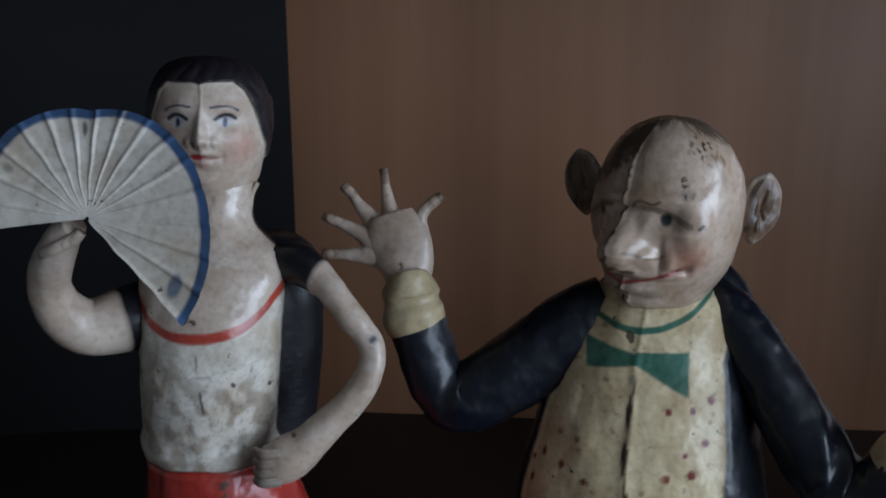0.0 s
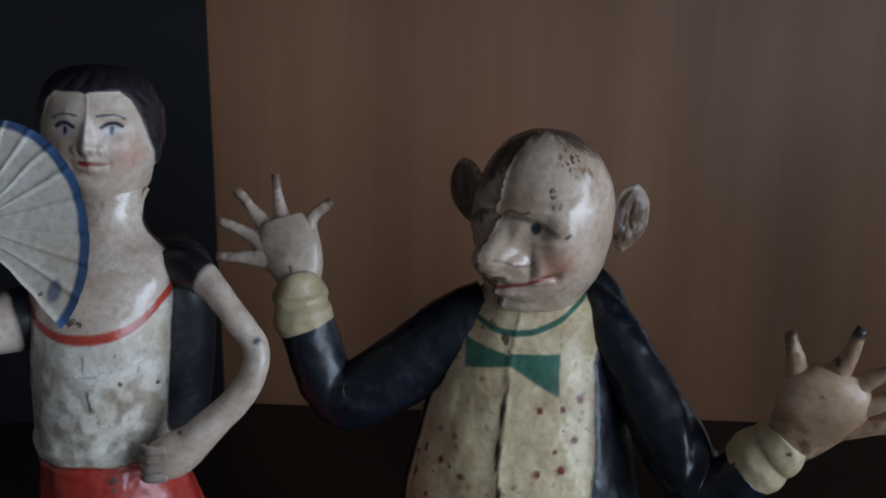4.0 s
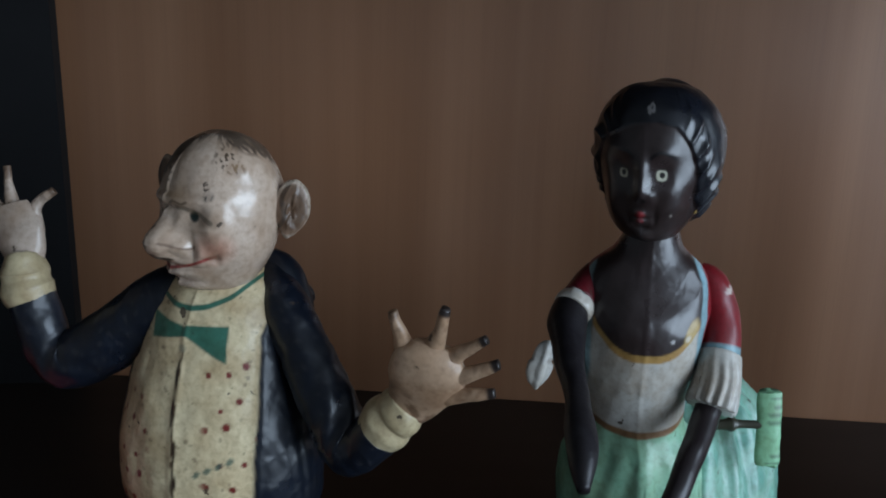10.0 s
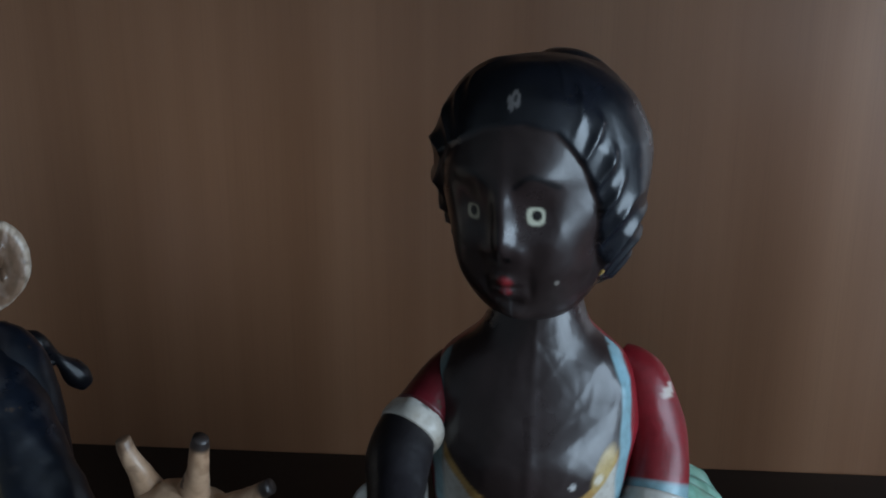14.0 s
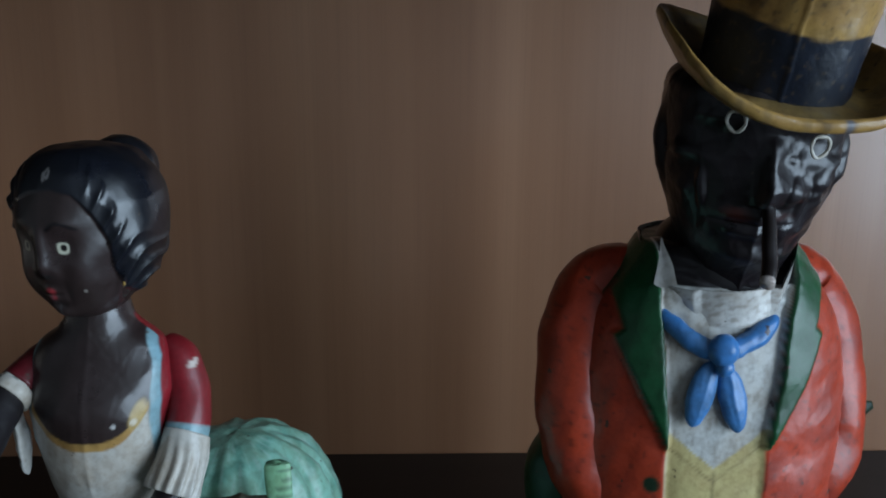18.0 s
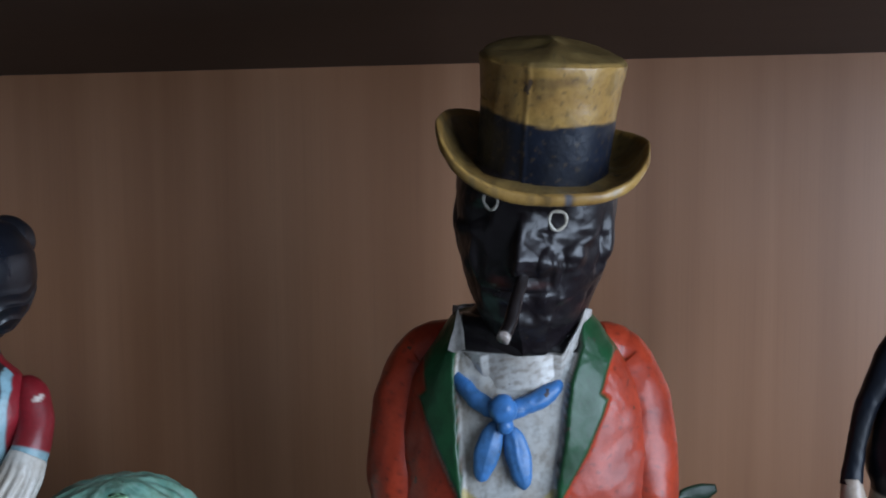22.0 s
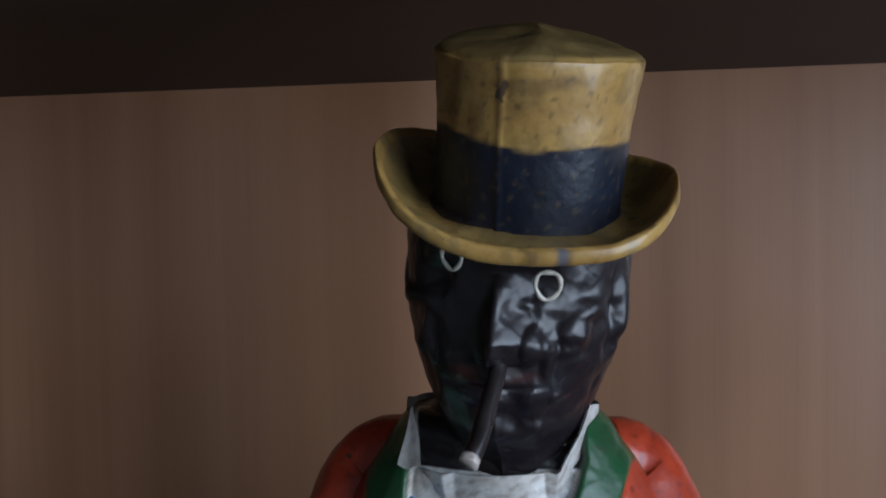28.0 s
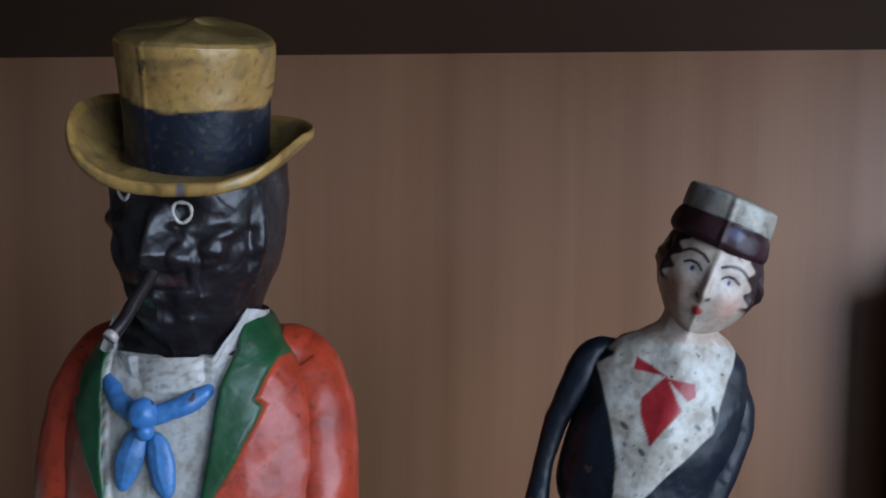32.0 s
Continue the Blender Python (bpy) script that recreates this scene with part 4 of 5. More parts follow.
        lay(c, soft(0.90 - s, 0.05), (0.03, 0.022, 0.02))
    for k, pts in enumerate(([(0.2955, -0.315, 0.140), (0.2925, -0.317, 0.152), (0.2885, -0.319, 0.1640)], [(0.303, -0.316, 0.143), (0.3075, -0.321, 0.155), (0.3110, -0.324, 0.1680)], [(0.307, -0.316, 0.141), (0.316, -0.321, 0.149), (0.3275, -0.324, 0.1570)],
                             [(0.308, -0.316, 0.136), (0.319, -0.320, 0.1405), (0.3325, -0.322, 0.1465)], [(0.305, -0.315, 0.130), (0.316, -0.319, 0.131), (0.3310, -0.321, 0.1340)])):
        g.tube([(*q, *r) for q, r in zip(pts, ((0.0072, 0.0048), (0.0036, 0.0032), (0.0021, 0.0019)))], (0.54, 0.36, 0.235), 40, 20, 0, burnt if k else tips, crease=0.00013)
    g.eased(first, (-0.001, 0.002, 0.0062), 0.250, 0.285)
    # winding key at the back, seen edge on behind the shoulder
    g.tube([(0.2175, -0.2400, 0.1640, 0.0030), (0.2200, -0.2375, 0.1610, 0.0045), (0.2240, -0.2320, 0.1540, 0.0020), (0.2275, -0.2270, 0.1470, 0.0045), (0.2295, -0.2245, 0.1425, 0.0030)], BLACK, 30, 14, 1)
    g.tube([(0.2150, -0.2500, 0.1520, 0.0018), (0.2235, -0.2325, 0.1540, 0.0018)], BLACK, 12, 10, 1)
    return g.made("tin_man_figure", (0.199, -0.272, 0.0), [TIN, TIN_DARK, TIN_WORN, TIN_MATT, TIN_FLESH, TIN_GLOSS], "painted tin bald man figure in navy coat and cream dotted waistcoat", "toy figure", 1, wide=1.0, tall=1.0487, yaw=-2.0, pivot=(0.2097, -0.2934), shift=(0.0050, -0.0076))


big_eared_man()


def girl_in_mint_skirt():
    g = Figure()

    def body(p, a, c):
        x, y, z = p[..., 0], p[..., 1], p[..., 2]
        u = (x - 0.3822)
        c[:] = UMBER
        front = soft(np.abs(a) - 1.45, 0.1)
        strap = np.interp(z, [0.15, 0.17, 0.185, 0.195, 0.2], [0.0200, 0.0214, 0.0218, 0.0180, 0.013])
        lay(c, soft(strap + 0.0022 - np.abs(u), 0.0008) * soft(z - 0.198, 0.002), CRIMSON)
        lay(c, soft(np.abs(np.abs(u) - strap - 0.0008) - 0.0014, 0.0007) * soft(z - 0.198, 0.002) * front, PALE_BLUE)
        lay(c, soft(front - 0.5, 0.2) * soft(z - 0.198, 0.002), CRIMSON)
        line = 0.1580 + 0.013 * np.abs(u / 0.021) ** 3
        chest = soft(z - line, 0.0006) * soft(np.abs(u) - 0.0205, 0.001) * front
        lay(c, chest, (0.46, 0.44, 0.40))
        lay(c, front * soft(np.abs(z - line - 0.0008) - 0.0015, 0.0006) * soft(np.abs(u) - 0.0205, 0.001), GOLD)
        lay(c, front * soft(np.hypot((u - 0.0172 + 0.3 * (0.1685 - z)) / 0.0024, (z - 0.1685) / 0.0050) - 1, 0.4), (0.42, 0.31, 0.13))
        lay(c, front * soft(np.hypot(u - 0.0160, z - 0.1662) - 0.0012, 0.0005), (0.6, 0.55, 0.45))
        lay(c, front * soft(np.hypot(u - 0.0098, z - 0.1658) - 0.0008, 0.0004), (0.5, 0.5, 0.5))
        waist = 0.1245 + 0.004 * (a / 1.2) ** 2
        lay(c, soft(z - waist, 0.0008), MINT)
        lay(c, soft(np.abs(z - waist - 0.0008) - 0.0014, 0.0008), (0.20, 0.11, 0.05))
        tone = mottle(a * 0.04, z, 0.02, 4, -0.2, 0.8)
        lay(c, soft(z - waist + 0.004, 0.004) * tone * 0.35, (0.07, 0.22, 0.14))
        lay(c, soft(np.abs(a - 0.02) - 0.012, 0.012) * soft(z - 0.105, 0.004) * 0.7, (0.02, 0.05, 0.03))

    def folds(p, a, q):
        z = p[..., 2]
        k = soft(z - 0.116, 0.02)
        d = 1 + k * (0.035 * np.sin(a * 8 + 14 * z) + 0.02 * np.sin(a * 15 - z * 50))
        d = d + 0.012 * np.exp(-((a + 0.05) / 0.05) ** 2) * soft(z - 0.2, 0.01)
        p[..., 0] = (p[..., 0] - q[:, 1:2]) * d + q[:, 1:2]
        p[..., 1] = (p[..., 1] - q[:, 2:3]) * d + q[:, 2:3]
        return p

    g.loft([(0.0, 0.392, -0.278, 0.0365, 0.045), (0.04, 0.390, -0.282, 0.0350, 0.042), (0.075, 0.3880, -0.287, 0.0325, 0.038), (0.100, 0.3860, -0.292, 0.0305, 0.034), (0.113, 0.385, -0.297, 0.0272, 0.029),
            (0.1235, 0.3835, -0.301, 0.0215, 0.0225), (0.132, 0.3832, -0.303, 0.0208, 0.0212), (0.150, 0.3825, -0.306, 0.0238, 0.0225), (0.168, 0.3828, -0.308, 0.0258, 0.0225), (0.180, 0.3832, -0.3065, 0.0260, 0.0195),
            (0.189, 0.3835, -0.3055, 0.0222, 0.0155), (0.196, 0.3835, -0.3060, 0.0138, 0.0125), (0.204, 0.3840, -0.307, 0.0105, 0.0105), (0.214, 0.3840, -0.308, 0.0105, 0.0110)], body, 320, 260, 0, shape=folds, crease=0.00005)
    # bustle of the skirt behind
    def bustle(lon, lat, p, c):
        lay(c, mottle(lon * 0.5, lat, 14, 2, -0.1, 0.9) * 0.5, (0.09, 0.27, 0.22))
        lay(c, mottle(lon * 1.2, lat * 0.4, 9, 6, 0.3, 0.5) * 0.5, (0.34, 0.52, 0.46))
    g.ball((0.417, -0.246, 0.0605), (0.045, 0.062, 0.065), (0.22, 0.44, 0.35), spin(-27, 0, 0), [(k * 12 + 6 + 3 * (k % 3), 24, 3.6, 0.055, 50) for k in range(-15, 15)] + [(k * 20 - 5, 45, 6, 0.04, 14) for k in range(-9, 9)], bustle, 110, 220, 0, None, 0.00014)

    def hairline(deg):
        return np.interp(deg, [-180, -95, -70, -50, -16, 10, 30, 46, 57, 64, 75, 100, 180], [-24, -20, -6, 8, 14, 15.4, 13.8, 7.5, -1, -12, -19, -24, -24])

    def face(deg, z, c):
        for s, tall in ((-1, 1.6), (1, 1.85)):
            lay(c, soft((np.abs((deg - s * 20.5) / 5.2) ** 3 + np.abs((z + 2.9) / tall) ** 3) ** 0.33 - 1, 0.25), (0.50, 0.49, 0.38))
            lay(c, feature(deg, z, s * 20.5 + 0.5, -2.7, 2.9, 1.1, 0.35), (0.008, 0.006, 0.006))
            lay(c, stroke(deg, z * 3, [(s * 8, 9), (s * 18, 16), (s * 32, 10)], 1.6), (0.008, 0.006, 0.007))
            lay(c, feature(deg, z, s * 4.0, -12.5, 2.4, 0.8, 0.5), (0.006, 0.005, 0.005))
        lay(c, feature(deg, z, 0, -17.7, 5.6, 1.3, 0.5), (0.22, 0.02, 0.025))
        lay(c, feature(deg, z, 0, -20.0, 4.2, 1.1, 0.5), (0.17, 0.02, 0.025))
        lay(c, soft(np.abs(deg) - 0.9, 0.9) * soft(np.abs(z + 24) - 5, 1) * 0.4, (0.14, 0.14, 0.15))
        lay(c, feature(deg, z, 36, -18, 1.4, 0.7, 0.4) * 0.7, (0.3, 0.28, 0.26))
        lay(c, soft(hairline(deg) - z, 0.6), (0.006, 0.007, 0.011))
        chip = np.hypot((deg - 2) / 4.4, (z - 19.6) / 1.7) + 0.16 * np.sin(deg * 0.9 + 1.3 * z) + 0.12 * np.sin(deg * 2.3 - z)
        lay(c, soft(chip - 1, 0.25) * (1 - 0.75 * soft(np.hypot((deg - 2.6) / 1.5, (z - 20) / 0.7) - 1, 0.4)), (0.20, 0.20, 0.21))

    def waves(deg, z):
        h = hairline(deg)
        up = soft(h - z, 1.2)
        side = np.clip((np.abs(deg) - 36) / 24, 0, 1)
        s = (np.abs(deg) * 0.17 - z * 0.75 + 2.2 * np.sin(deg * 0.10 + 0.10 * z)) / 2.7
        curl = 1.5 * (1 - np.abs(np.sin(s * np.pi * 0.5))) ** 1.3 * side * np.clip((h + 22 - z) / 9, 0, 1)
        swell = np.exp(-((np.abs(deg) - 100) / 42) ** 2) * np.clip((z - h) / 10, 0, 1) * np.clip((24 - z) / 14, 0, 1)
        return up * (0.5 + 0.5 * side + curl + np.where(deg > 0, 3.6, 1.2) * swell)
    turn = spin(-20, -2, 0)
    g.head((0.3822, -0.3090, 0.2312), turn, [(26.4, 1, 1, 1), (25.7, 8, 8, 9), (22.8, 14.3, 15, 23), (17, 19, 20.6, 29), (9, 21.2, 23.6, 33), (1, 21.2, 24.2, 34), (-6, 20.2, 23.6, 33), (-12, 18.8, 22.4, 30), (-18, 17.4, 21, 25), (-23.5, 15, 18.4, 19), (-28, 11.6, 14.3, 12), (-31, 6.5, 8, 8), (-32, 2, 2, 3)],
           UMBER, both([(0, -2, 5.5, 6, 1.9), (0, -9.4, 8, 4.0, 2.6), (11, -11, 5, 2.2, 0.8), (20.5, -2.5, 11, 4.2, -1.6), (20.5, -3, 7, 2.0, 0.6), (20, 5, 14, 2.6, 0.9), (36, -13, 14, 6.5, 1.5), (0, -17.6, 6.5, 1.4, 1.3), (0, -20.4, 6, 1.3, 1.1), (0, -19, 9, 0.5, -0.6), (0, -23.0, 11, 1.2, -1.0), (0, -27, 14, 3.0, 2.0), (17, -19, 4, 3, -0.5), (0, -14.2, 5, 1.6, -0.3)])
           + [(72, -16, 5, 5, 1.3)], face, 4, crease=0.00002, proud=waves)
    g.ball((0.3908, -0.2862, 0.2475), (0.0120, 0.0120, 0.0100), (0.010, 0.010, 0.013), spin(20, 0, 14), [(k * 45, 18 * (k % 2), 13, 0.09, 40) for k in range(8)], None, 40, 64, 1)
    # earring
    ring = [(0.3962 + 0.0012 * math.sin(t), -0.3190 - 0.0024 * math.sin(t), 0.2150 + 0.0026 * math.cos(t), 0.0006) for t in np.linspace(0, 6.28, 14)]
    g.tube(ring, (0.40, 0.26, 0.08), 40, 8)
    # arm beside the key: sleeve, frilled cuff, forearm reaching forward
    def sleeve(p, s, a, c):
        lay(c, soft(0.86 - s, 0.02), PALE_BLUE)
        lay(c, soft(np.hypot(p[..., 0] - 0.4165, p[..., 2] - 0.1808) - 0.0014 + 0.0003 * np.sin(p[..., 0] * 2600), 0.0004) * soft(p[..., 1] + 0.303, 0.001), (0.55, 0.48, 0.44))
    g.tube([(0.4045, -0.300, 0.1845, 0.0052), (0.4105, -0.303, 0.1810, 0.0068), (0.4132, -0.3065, 0.172, 0.0078), (0.4142, -0.311, 0.163, 0.0082), (0.4136, -0.3150, 0.1550, 0.0080)], CRIMSON, 60, 36, 0, sleeve)

    def frill(p, s, a, c):
        lay(c, (0.5 + 0.5 * np.sin(a * 14)) * s * 0.45, (0.16, 0.15, 0.13))
        k = s * 0.0009 * np.sin(a * 14)
        mid = p.mean(1, keepdims=True)
        return p + (p - mid) * (k / 0.009)[..., None] * 1.0
    g.tube([(0.4140, -0.3145, 0.1570, 0.0084), (0.4125, -0.3190, 0.1500, 0.0090), (0.4100, -0.3250, 0.1420, 0.0098), (0.4092, -0.3265, 0.1395, 0.0092)], (0.48, 0.46, 0.42), 40, 84, 0, frill)
    g.tube([(0.4120, -0.3190, 0.1440, 0.0056), (0.4060, -0.3310, 0.1345, 0.0053), (0.4000, -0.3430, 0.1275, 0.0050), (0.3920, -0.3570, 0.1180, 0.0046), (0.3847, -0.3675, 0.1045, 0.0044), (0.3800, -0.3750, 0.0940, 0.0056), (0.3770, -0.3810, 0.0850, 0.0054), (0.3750, -0.3850, 0.0780, 0.0020)], EBONY, 70, 28, 1)
    # other arm: short sleeve, open cuff, forearm across the skirt
    def cuff(p, s, a, c):
        lay(c, mottle(p[..., 0], p[..., 2], 0.006, 5, 0.2, 0.4) * 0.8, (0.05, 0.045, 0.045))
    # this sleeve is a shaded copy of the crimson, darkened in its paint
    g.tube([(0.3635, -0.303, 0.1840, 0.005), (0.3600, -0.308, 0.1808, 0.0060), (0.3555, -0.3155, 0.1760, 0.0070)], (0.09, 0.008, 0.012), 30, 32, 0)
    g.tube([(0.3552, -0.3162, 0.1757, 0.0074), (0.3540, -0.3182, 0.1745, 0.0080), (0.3530, -0.3198, 0.1733, 0.0078)], (0.47, 0.45, 0.41), 24, 48, 0, cuff, crease=0.0002)

    def leaf(lon, lat, p, c):
        lay(c, mottle(p[..., 0], p[..., 2], 0.010, 5, 0.3, 0.8) * 0.5, (0.20, 0.18, 0.16))
    drop = lambda u: u * np.where(u[..., 2:] < 0, [[[1.0, 1, 1.1]]], [[[0.8, 1, 0.9]]])
    g.ball((0.3425, -0.3205, 0.1525), (0.0054, 0.0020, 0.0100), (0.47, 0.46, 0.43), spin(8, -6, 10), [(0, 0, 14, 0.5, 60)], leaf, 50, 70, 0, drop, 0.0001)
    g.ball((0.3535, -0.3135, 0.1600), (0.0020, 0.0070, 0.0150), (0.47, 0.46, 0.43), spin(12, 8, -4), [(90, 0, 14, 0.5, 60)], leaf, 50, 70, 0, drop, 0.00015)
    g.tube([(0.3535, -0.3165, 0.1750, 0.0066), (0.3512, -0.3240, 0.1706, 0.0078), (0.3510, -0.3310, 0.1672, 0.0070), (0.3516, -0.3446, 0.1611, 0.0056), (0.3534, -0.3610, 0.1540, 0.0044), (0.3540, -0.3700, 0.1485, 0.0056), (0.3543, -0.3800, 0.1420, 0.0054), (0.3544, -0.3900, 0.1355, 0.0022)], (0.012, 0.010, 0.012), 70, 30, 3)
    # winding key
    def key(p, s, a, c):
        lay(c, (np.abs(np.sin(p[..., 2] * 900)) > 0.93) * 0.6 * soft(0.4430 - p[..., 0], 0.001), (0.06, 0.10, 0.07))
    g.tube([(0.4448, -0.293, 0.1020, 0.0038, 0.0016), (0.4447, -0.293, 0.1034, 0.0054, 0.0019), (0.4440, -0.292, 0.1180, 0.0052, 0.0022), (0.4430, -0.291, 0.1318, 0.0054, 0.0019), (0.4429, -0.291, 0.1333, 0.0038, 0.0016)], (0.25, 0.50, 0.30), 40, 28, 0, key)
    g.tube([(0.412, -0.290, 0.1165, 0.0024), (0.424, -0.2915, 0.1180, 0.0022), (0.428, -0.2915, 0.1183, 0.0032), (0.432, -0.2915, 0.1185, 0.0018), (0.4435, -0.292, 0.1190, 0.0018)], (0.05, 0.05, 0.035), 30, 16, 1)
    return g.made("tin_girl_figure", (0.388, -0.29, 0.0), [TIN, TIN_DARK, TIN_WORN, TIN_MATT, TIN_FLESH, TIN_GLOSS], "painted tin dancing girl figure in mint green skirt with winding key", "toy figure", 4, wide=1.0, tall=1.0549, yaw=1.7, pivot=(0.3934, -0.3230), shift=(0.0099, -0.0062))


girl_in_mint_skirt()


def man_in_top_hat():
    g = Figure()
    RED = (0.40, 0.046, 0.018)
    YC = -0.240

    def edges(z):
        inner_l = np.interp(z, [0.10, 0.137, 0.162, 0.190, 0.202], [0.6015, 0.6015, 0.6000, 0.5980, 0.5985])
        inner_r = np.interp(z, [0.10, 0.135, 0.162, 0.187, 0.202], [0.6430, 0.6430, 0.6470, 0.6500, 0.6560])
        outer_l = np.interp(z, [0.132, 0.150, 0.168, 0.178, 0.181, 0.203], [0.6012, 0.5930, 0.5845, 0.5800, 0.5832, 0.5800])
        outer_r = np.interp(z, [0.133, 0.156, 0.172, 0.179, 0.182, 0.203], [0.6435, 0.6580, 0.6655, 0.6685, 0.6645, 0.6735])
        return inner_l, inner_r, outer_l, outer_r

    def body(p, a, c):
        x, z = p[..., 0], p[..., 2]
        il, ir, ol, orr = edges(z)
        front = soft(np.abs(a) - 1.4, 0.1)
        c[:] = RED
        open_ = soft(il - x, 0.0007) * soft(x - ir, 0.0007) * front
        lay(c, mottle(x, z, 0.030, 5, 0.1, 1.2) * 0.4, (0.20, 0.020, 0.010))
        lay(c, mottle(x, z, 0.006, 6, 1.1, 0.3) * 0.5, (0.06, 0.015, 0.01))
        lay(c, open_, (0.50, 0.50, 0.48))
        lay(c, open_ * mottle(x * 2.0, z * 0.6, 0.006, 7, 0.1, 0.7) * 0.45, (0.24, 0.22, 0.19))
        vee = 0.1255 + 0.75 * np.abs(x - 0.6215)
        lay(c, open_ * soft(z - vee, 0.0008), (0.50, 0.42, 0.19))
        lay(c, open_ * soft(np.abs(z - vee + 0.006) - 0.0005, 0.0006) * 0.6, (0.2, 0.16, 0.07))
        lay(c, open_ * soft(np.abs(x - 0.6215) - 0.0005, 0.0006) * soft(z - 0.124, 0.001) * 0.7, (0.2, 0.16, 0.07))
        lapel = (soft(ol - x, 0.0007) * soft(x - il, 0.0007) + soft(ir - x, 0.0007) * soft(x - orr, 0.0007)) * soft(0.133 - z, 0.001) * front
        lay(c, lapel, GREEN)
        lay(c, soft(0.1988 - z, 0.0006) * soft(0.6000 - x, 0.001) * soft(x - 0.6560, 0.001) * front, (0.010, 0.008, 0.009))
        back = soft(0.187 - z, 0.003) * (1 - front)
        lay(c, back, GREEN)
        lay(c, soft(0.1975 - z, 0.001) * (1 - open_), GREEN)
        lay(c, soft(np.hypot(x - 0.596, z - 0.118) - 0.0035, 0.001) * front, (0.012, 0.03, 0.015))

    def relief(p, a, q):
        x, z = p[..., 0], p[..., 2]
        il, ir, ol, orr = edges(z)
        front = soft(np.abs(a) - 1.4, 0.1)
        lapel = (soft(ol - x, 0.002) * soft(x - il, 0.002) + soft(ir - x, 0.002) * soft(x - orr, 0.002)) * soft(0.133 - z, 0.003) * front
        open_ = soft(il - x, 0.002) * soft(x - ir, 0.002) * front
        p[..., 1] -= 0.0035 * lapel - 0.0015 * open_ + 0.0006 * np.sin(z * 900 + x * 200) * open_ * soft(0.19 - z, 0.01)
        return p
    g.loft([(0.0, 0.630, YC, 0.046, 0.036), (0.05, 0.630, YC, 0.058, 0.042), (0.10, 0.630, YC, 0.064, 0.044), (0.135, 0.6300, YC, 0.0640, 0.043), (0.160, 0.6295, YC, 0.0620, 0.0415), (0.180, 0.6290, YC, 0.0570, 0.039),
            (0.194, 0.6290, YC - 0.002, 0.0480, 0.034), (0.202, 0.6290, YC - 0.003, 0.0420, 0.030), (0.208, 0.629, YC - 0.003, 0.0375, 0.028), (0.2125, 0.629, YC - 0.002, 0.0335, 0.027), (0.2135, 0.629, YC - 0.002, 0.030, 0.025)], body, 300, 300, 0, 2.2, relief, 0.00006)
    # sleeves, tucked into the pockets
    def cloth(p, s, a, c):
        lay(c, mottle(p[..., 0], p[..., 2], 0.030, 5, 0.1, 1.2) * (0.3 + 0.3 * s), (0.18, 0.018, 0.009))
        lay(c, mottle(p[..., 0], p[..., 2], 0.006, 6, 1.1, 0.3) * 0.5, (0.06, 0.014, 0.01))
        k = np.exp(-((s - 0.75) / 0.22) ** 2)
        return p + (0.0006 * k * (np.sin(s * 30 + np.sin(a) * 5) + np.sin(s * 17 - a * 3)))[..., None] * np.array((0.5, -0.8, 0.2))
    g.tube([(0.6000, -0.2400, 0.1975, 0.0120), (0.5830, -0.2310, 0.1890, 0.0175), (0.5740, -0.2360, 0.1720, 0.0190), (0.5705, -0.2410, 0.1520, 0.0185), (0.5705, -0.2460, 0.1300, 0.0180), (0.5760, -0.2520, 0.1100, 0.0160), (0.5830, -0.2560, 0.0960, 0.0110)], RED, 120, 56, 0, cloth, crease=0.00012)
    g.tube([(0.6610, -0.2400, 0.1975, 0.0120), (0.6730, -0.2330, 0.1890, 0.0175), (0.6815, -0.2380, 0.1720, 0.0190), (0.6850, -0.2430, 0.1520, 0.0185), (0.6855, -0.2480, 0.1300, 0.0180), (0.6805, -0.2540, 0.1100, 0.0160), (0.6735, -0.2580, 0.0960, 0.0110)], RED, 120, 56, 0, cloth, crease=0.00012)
    g.loft([(0.0, 0.630, -0.222, 0.056, 0.034), (0.06, 0.630, -0.220, 0.072, 0.038), (0.10, 0.630, -0.220, 0.078, 0.036), (0.122, 0.630, -0.222, 0.066, 0.030)], lambda p, a, c: lay(c, 1 + 0 * a, (0.012, 0.045, 0.018)), 30, 60, 0)
    # stiff white collar, open in front, with one turned corner
    th = np.radians(np.linspace(-175, 175, 141))[None]
    deg = np.degrees(th)
    top = np.where(deg > 0, np.interp(deg, [0, 34, 44, 62, 90, 180], [0.1985, 0.1985, 0.2060, 0.2175, 0.2150, 0.2140]), np.interp(-deg, [0, 66, 78, 96, 110, 180], [0.1985, 0.1985, 0.2030, 0.2165, 0.2150, 0.2140]))
    v = np.linspace(0, 1, 16)[:, None]
    for side in (0.0, 0.0008):
        flare = 1 + 0.10 * v * (np.abs(deg) > 30)
        p = np.stack([0.6285 + (0.0305 - side) * flare * np.sin(th) + 0 * v, -0.2470 - (0.0315 - side) * flare * np.cos(th), 0.184 + (top - 0.184) * v], -1)
        c = np.tile(np.array((0.48, 0.47, 0.45)), (*p.shape[:2], 1))
        lay(c, mottle(deg * 0.5 + 0 * v, v * 30 + 0 * deg, 7, 3, 0.0, 0.8) * 0.6, (0.20, 0.17, 0.14))
        g.sheet(p, c, False, 2)
    s, t = np.meshgrid(np.linspace(0, 1, 10), np.linspace(0, 1, 12))
    p = np.stack([0.5990 + t * (0.0085 * s - 0.0040), -0.2620 - 0.0080 * t - 0.0050 * s * t, 0.2175 - 0.0175 * t - 0.0010 * np.sin(s * 5) * t], -1)
    g.sheet(p, np.array((0.48, 0.47, 0.45)), False, 2)
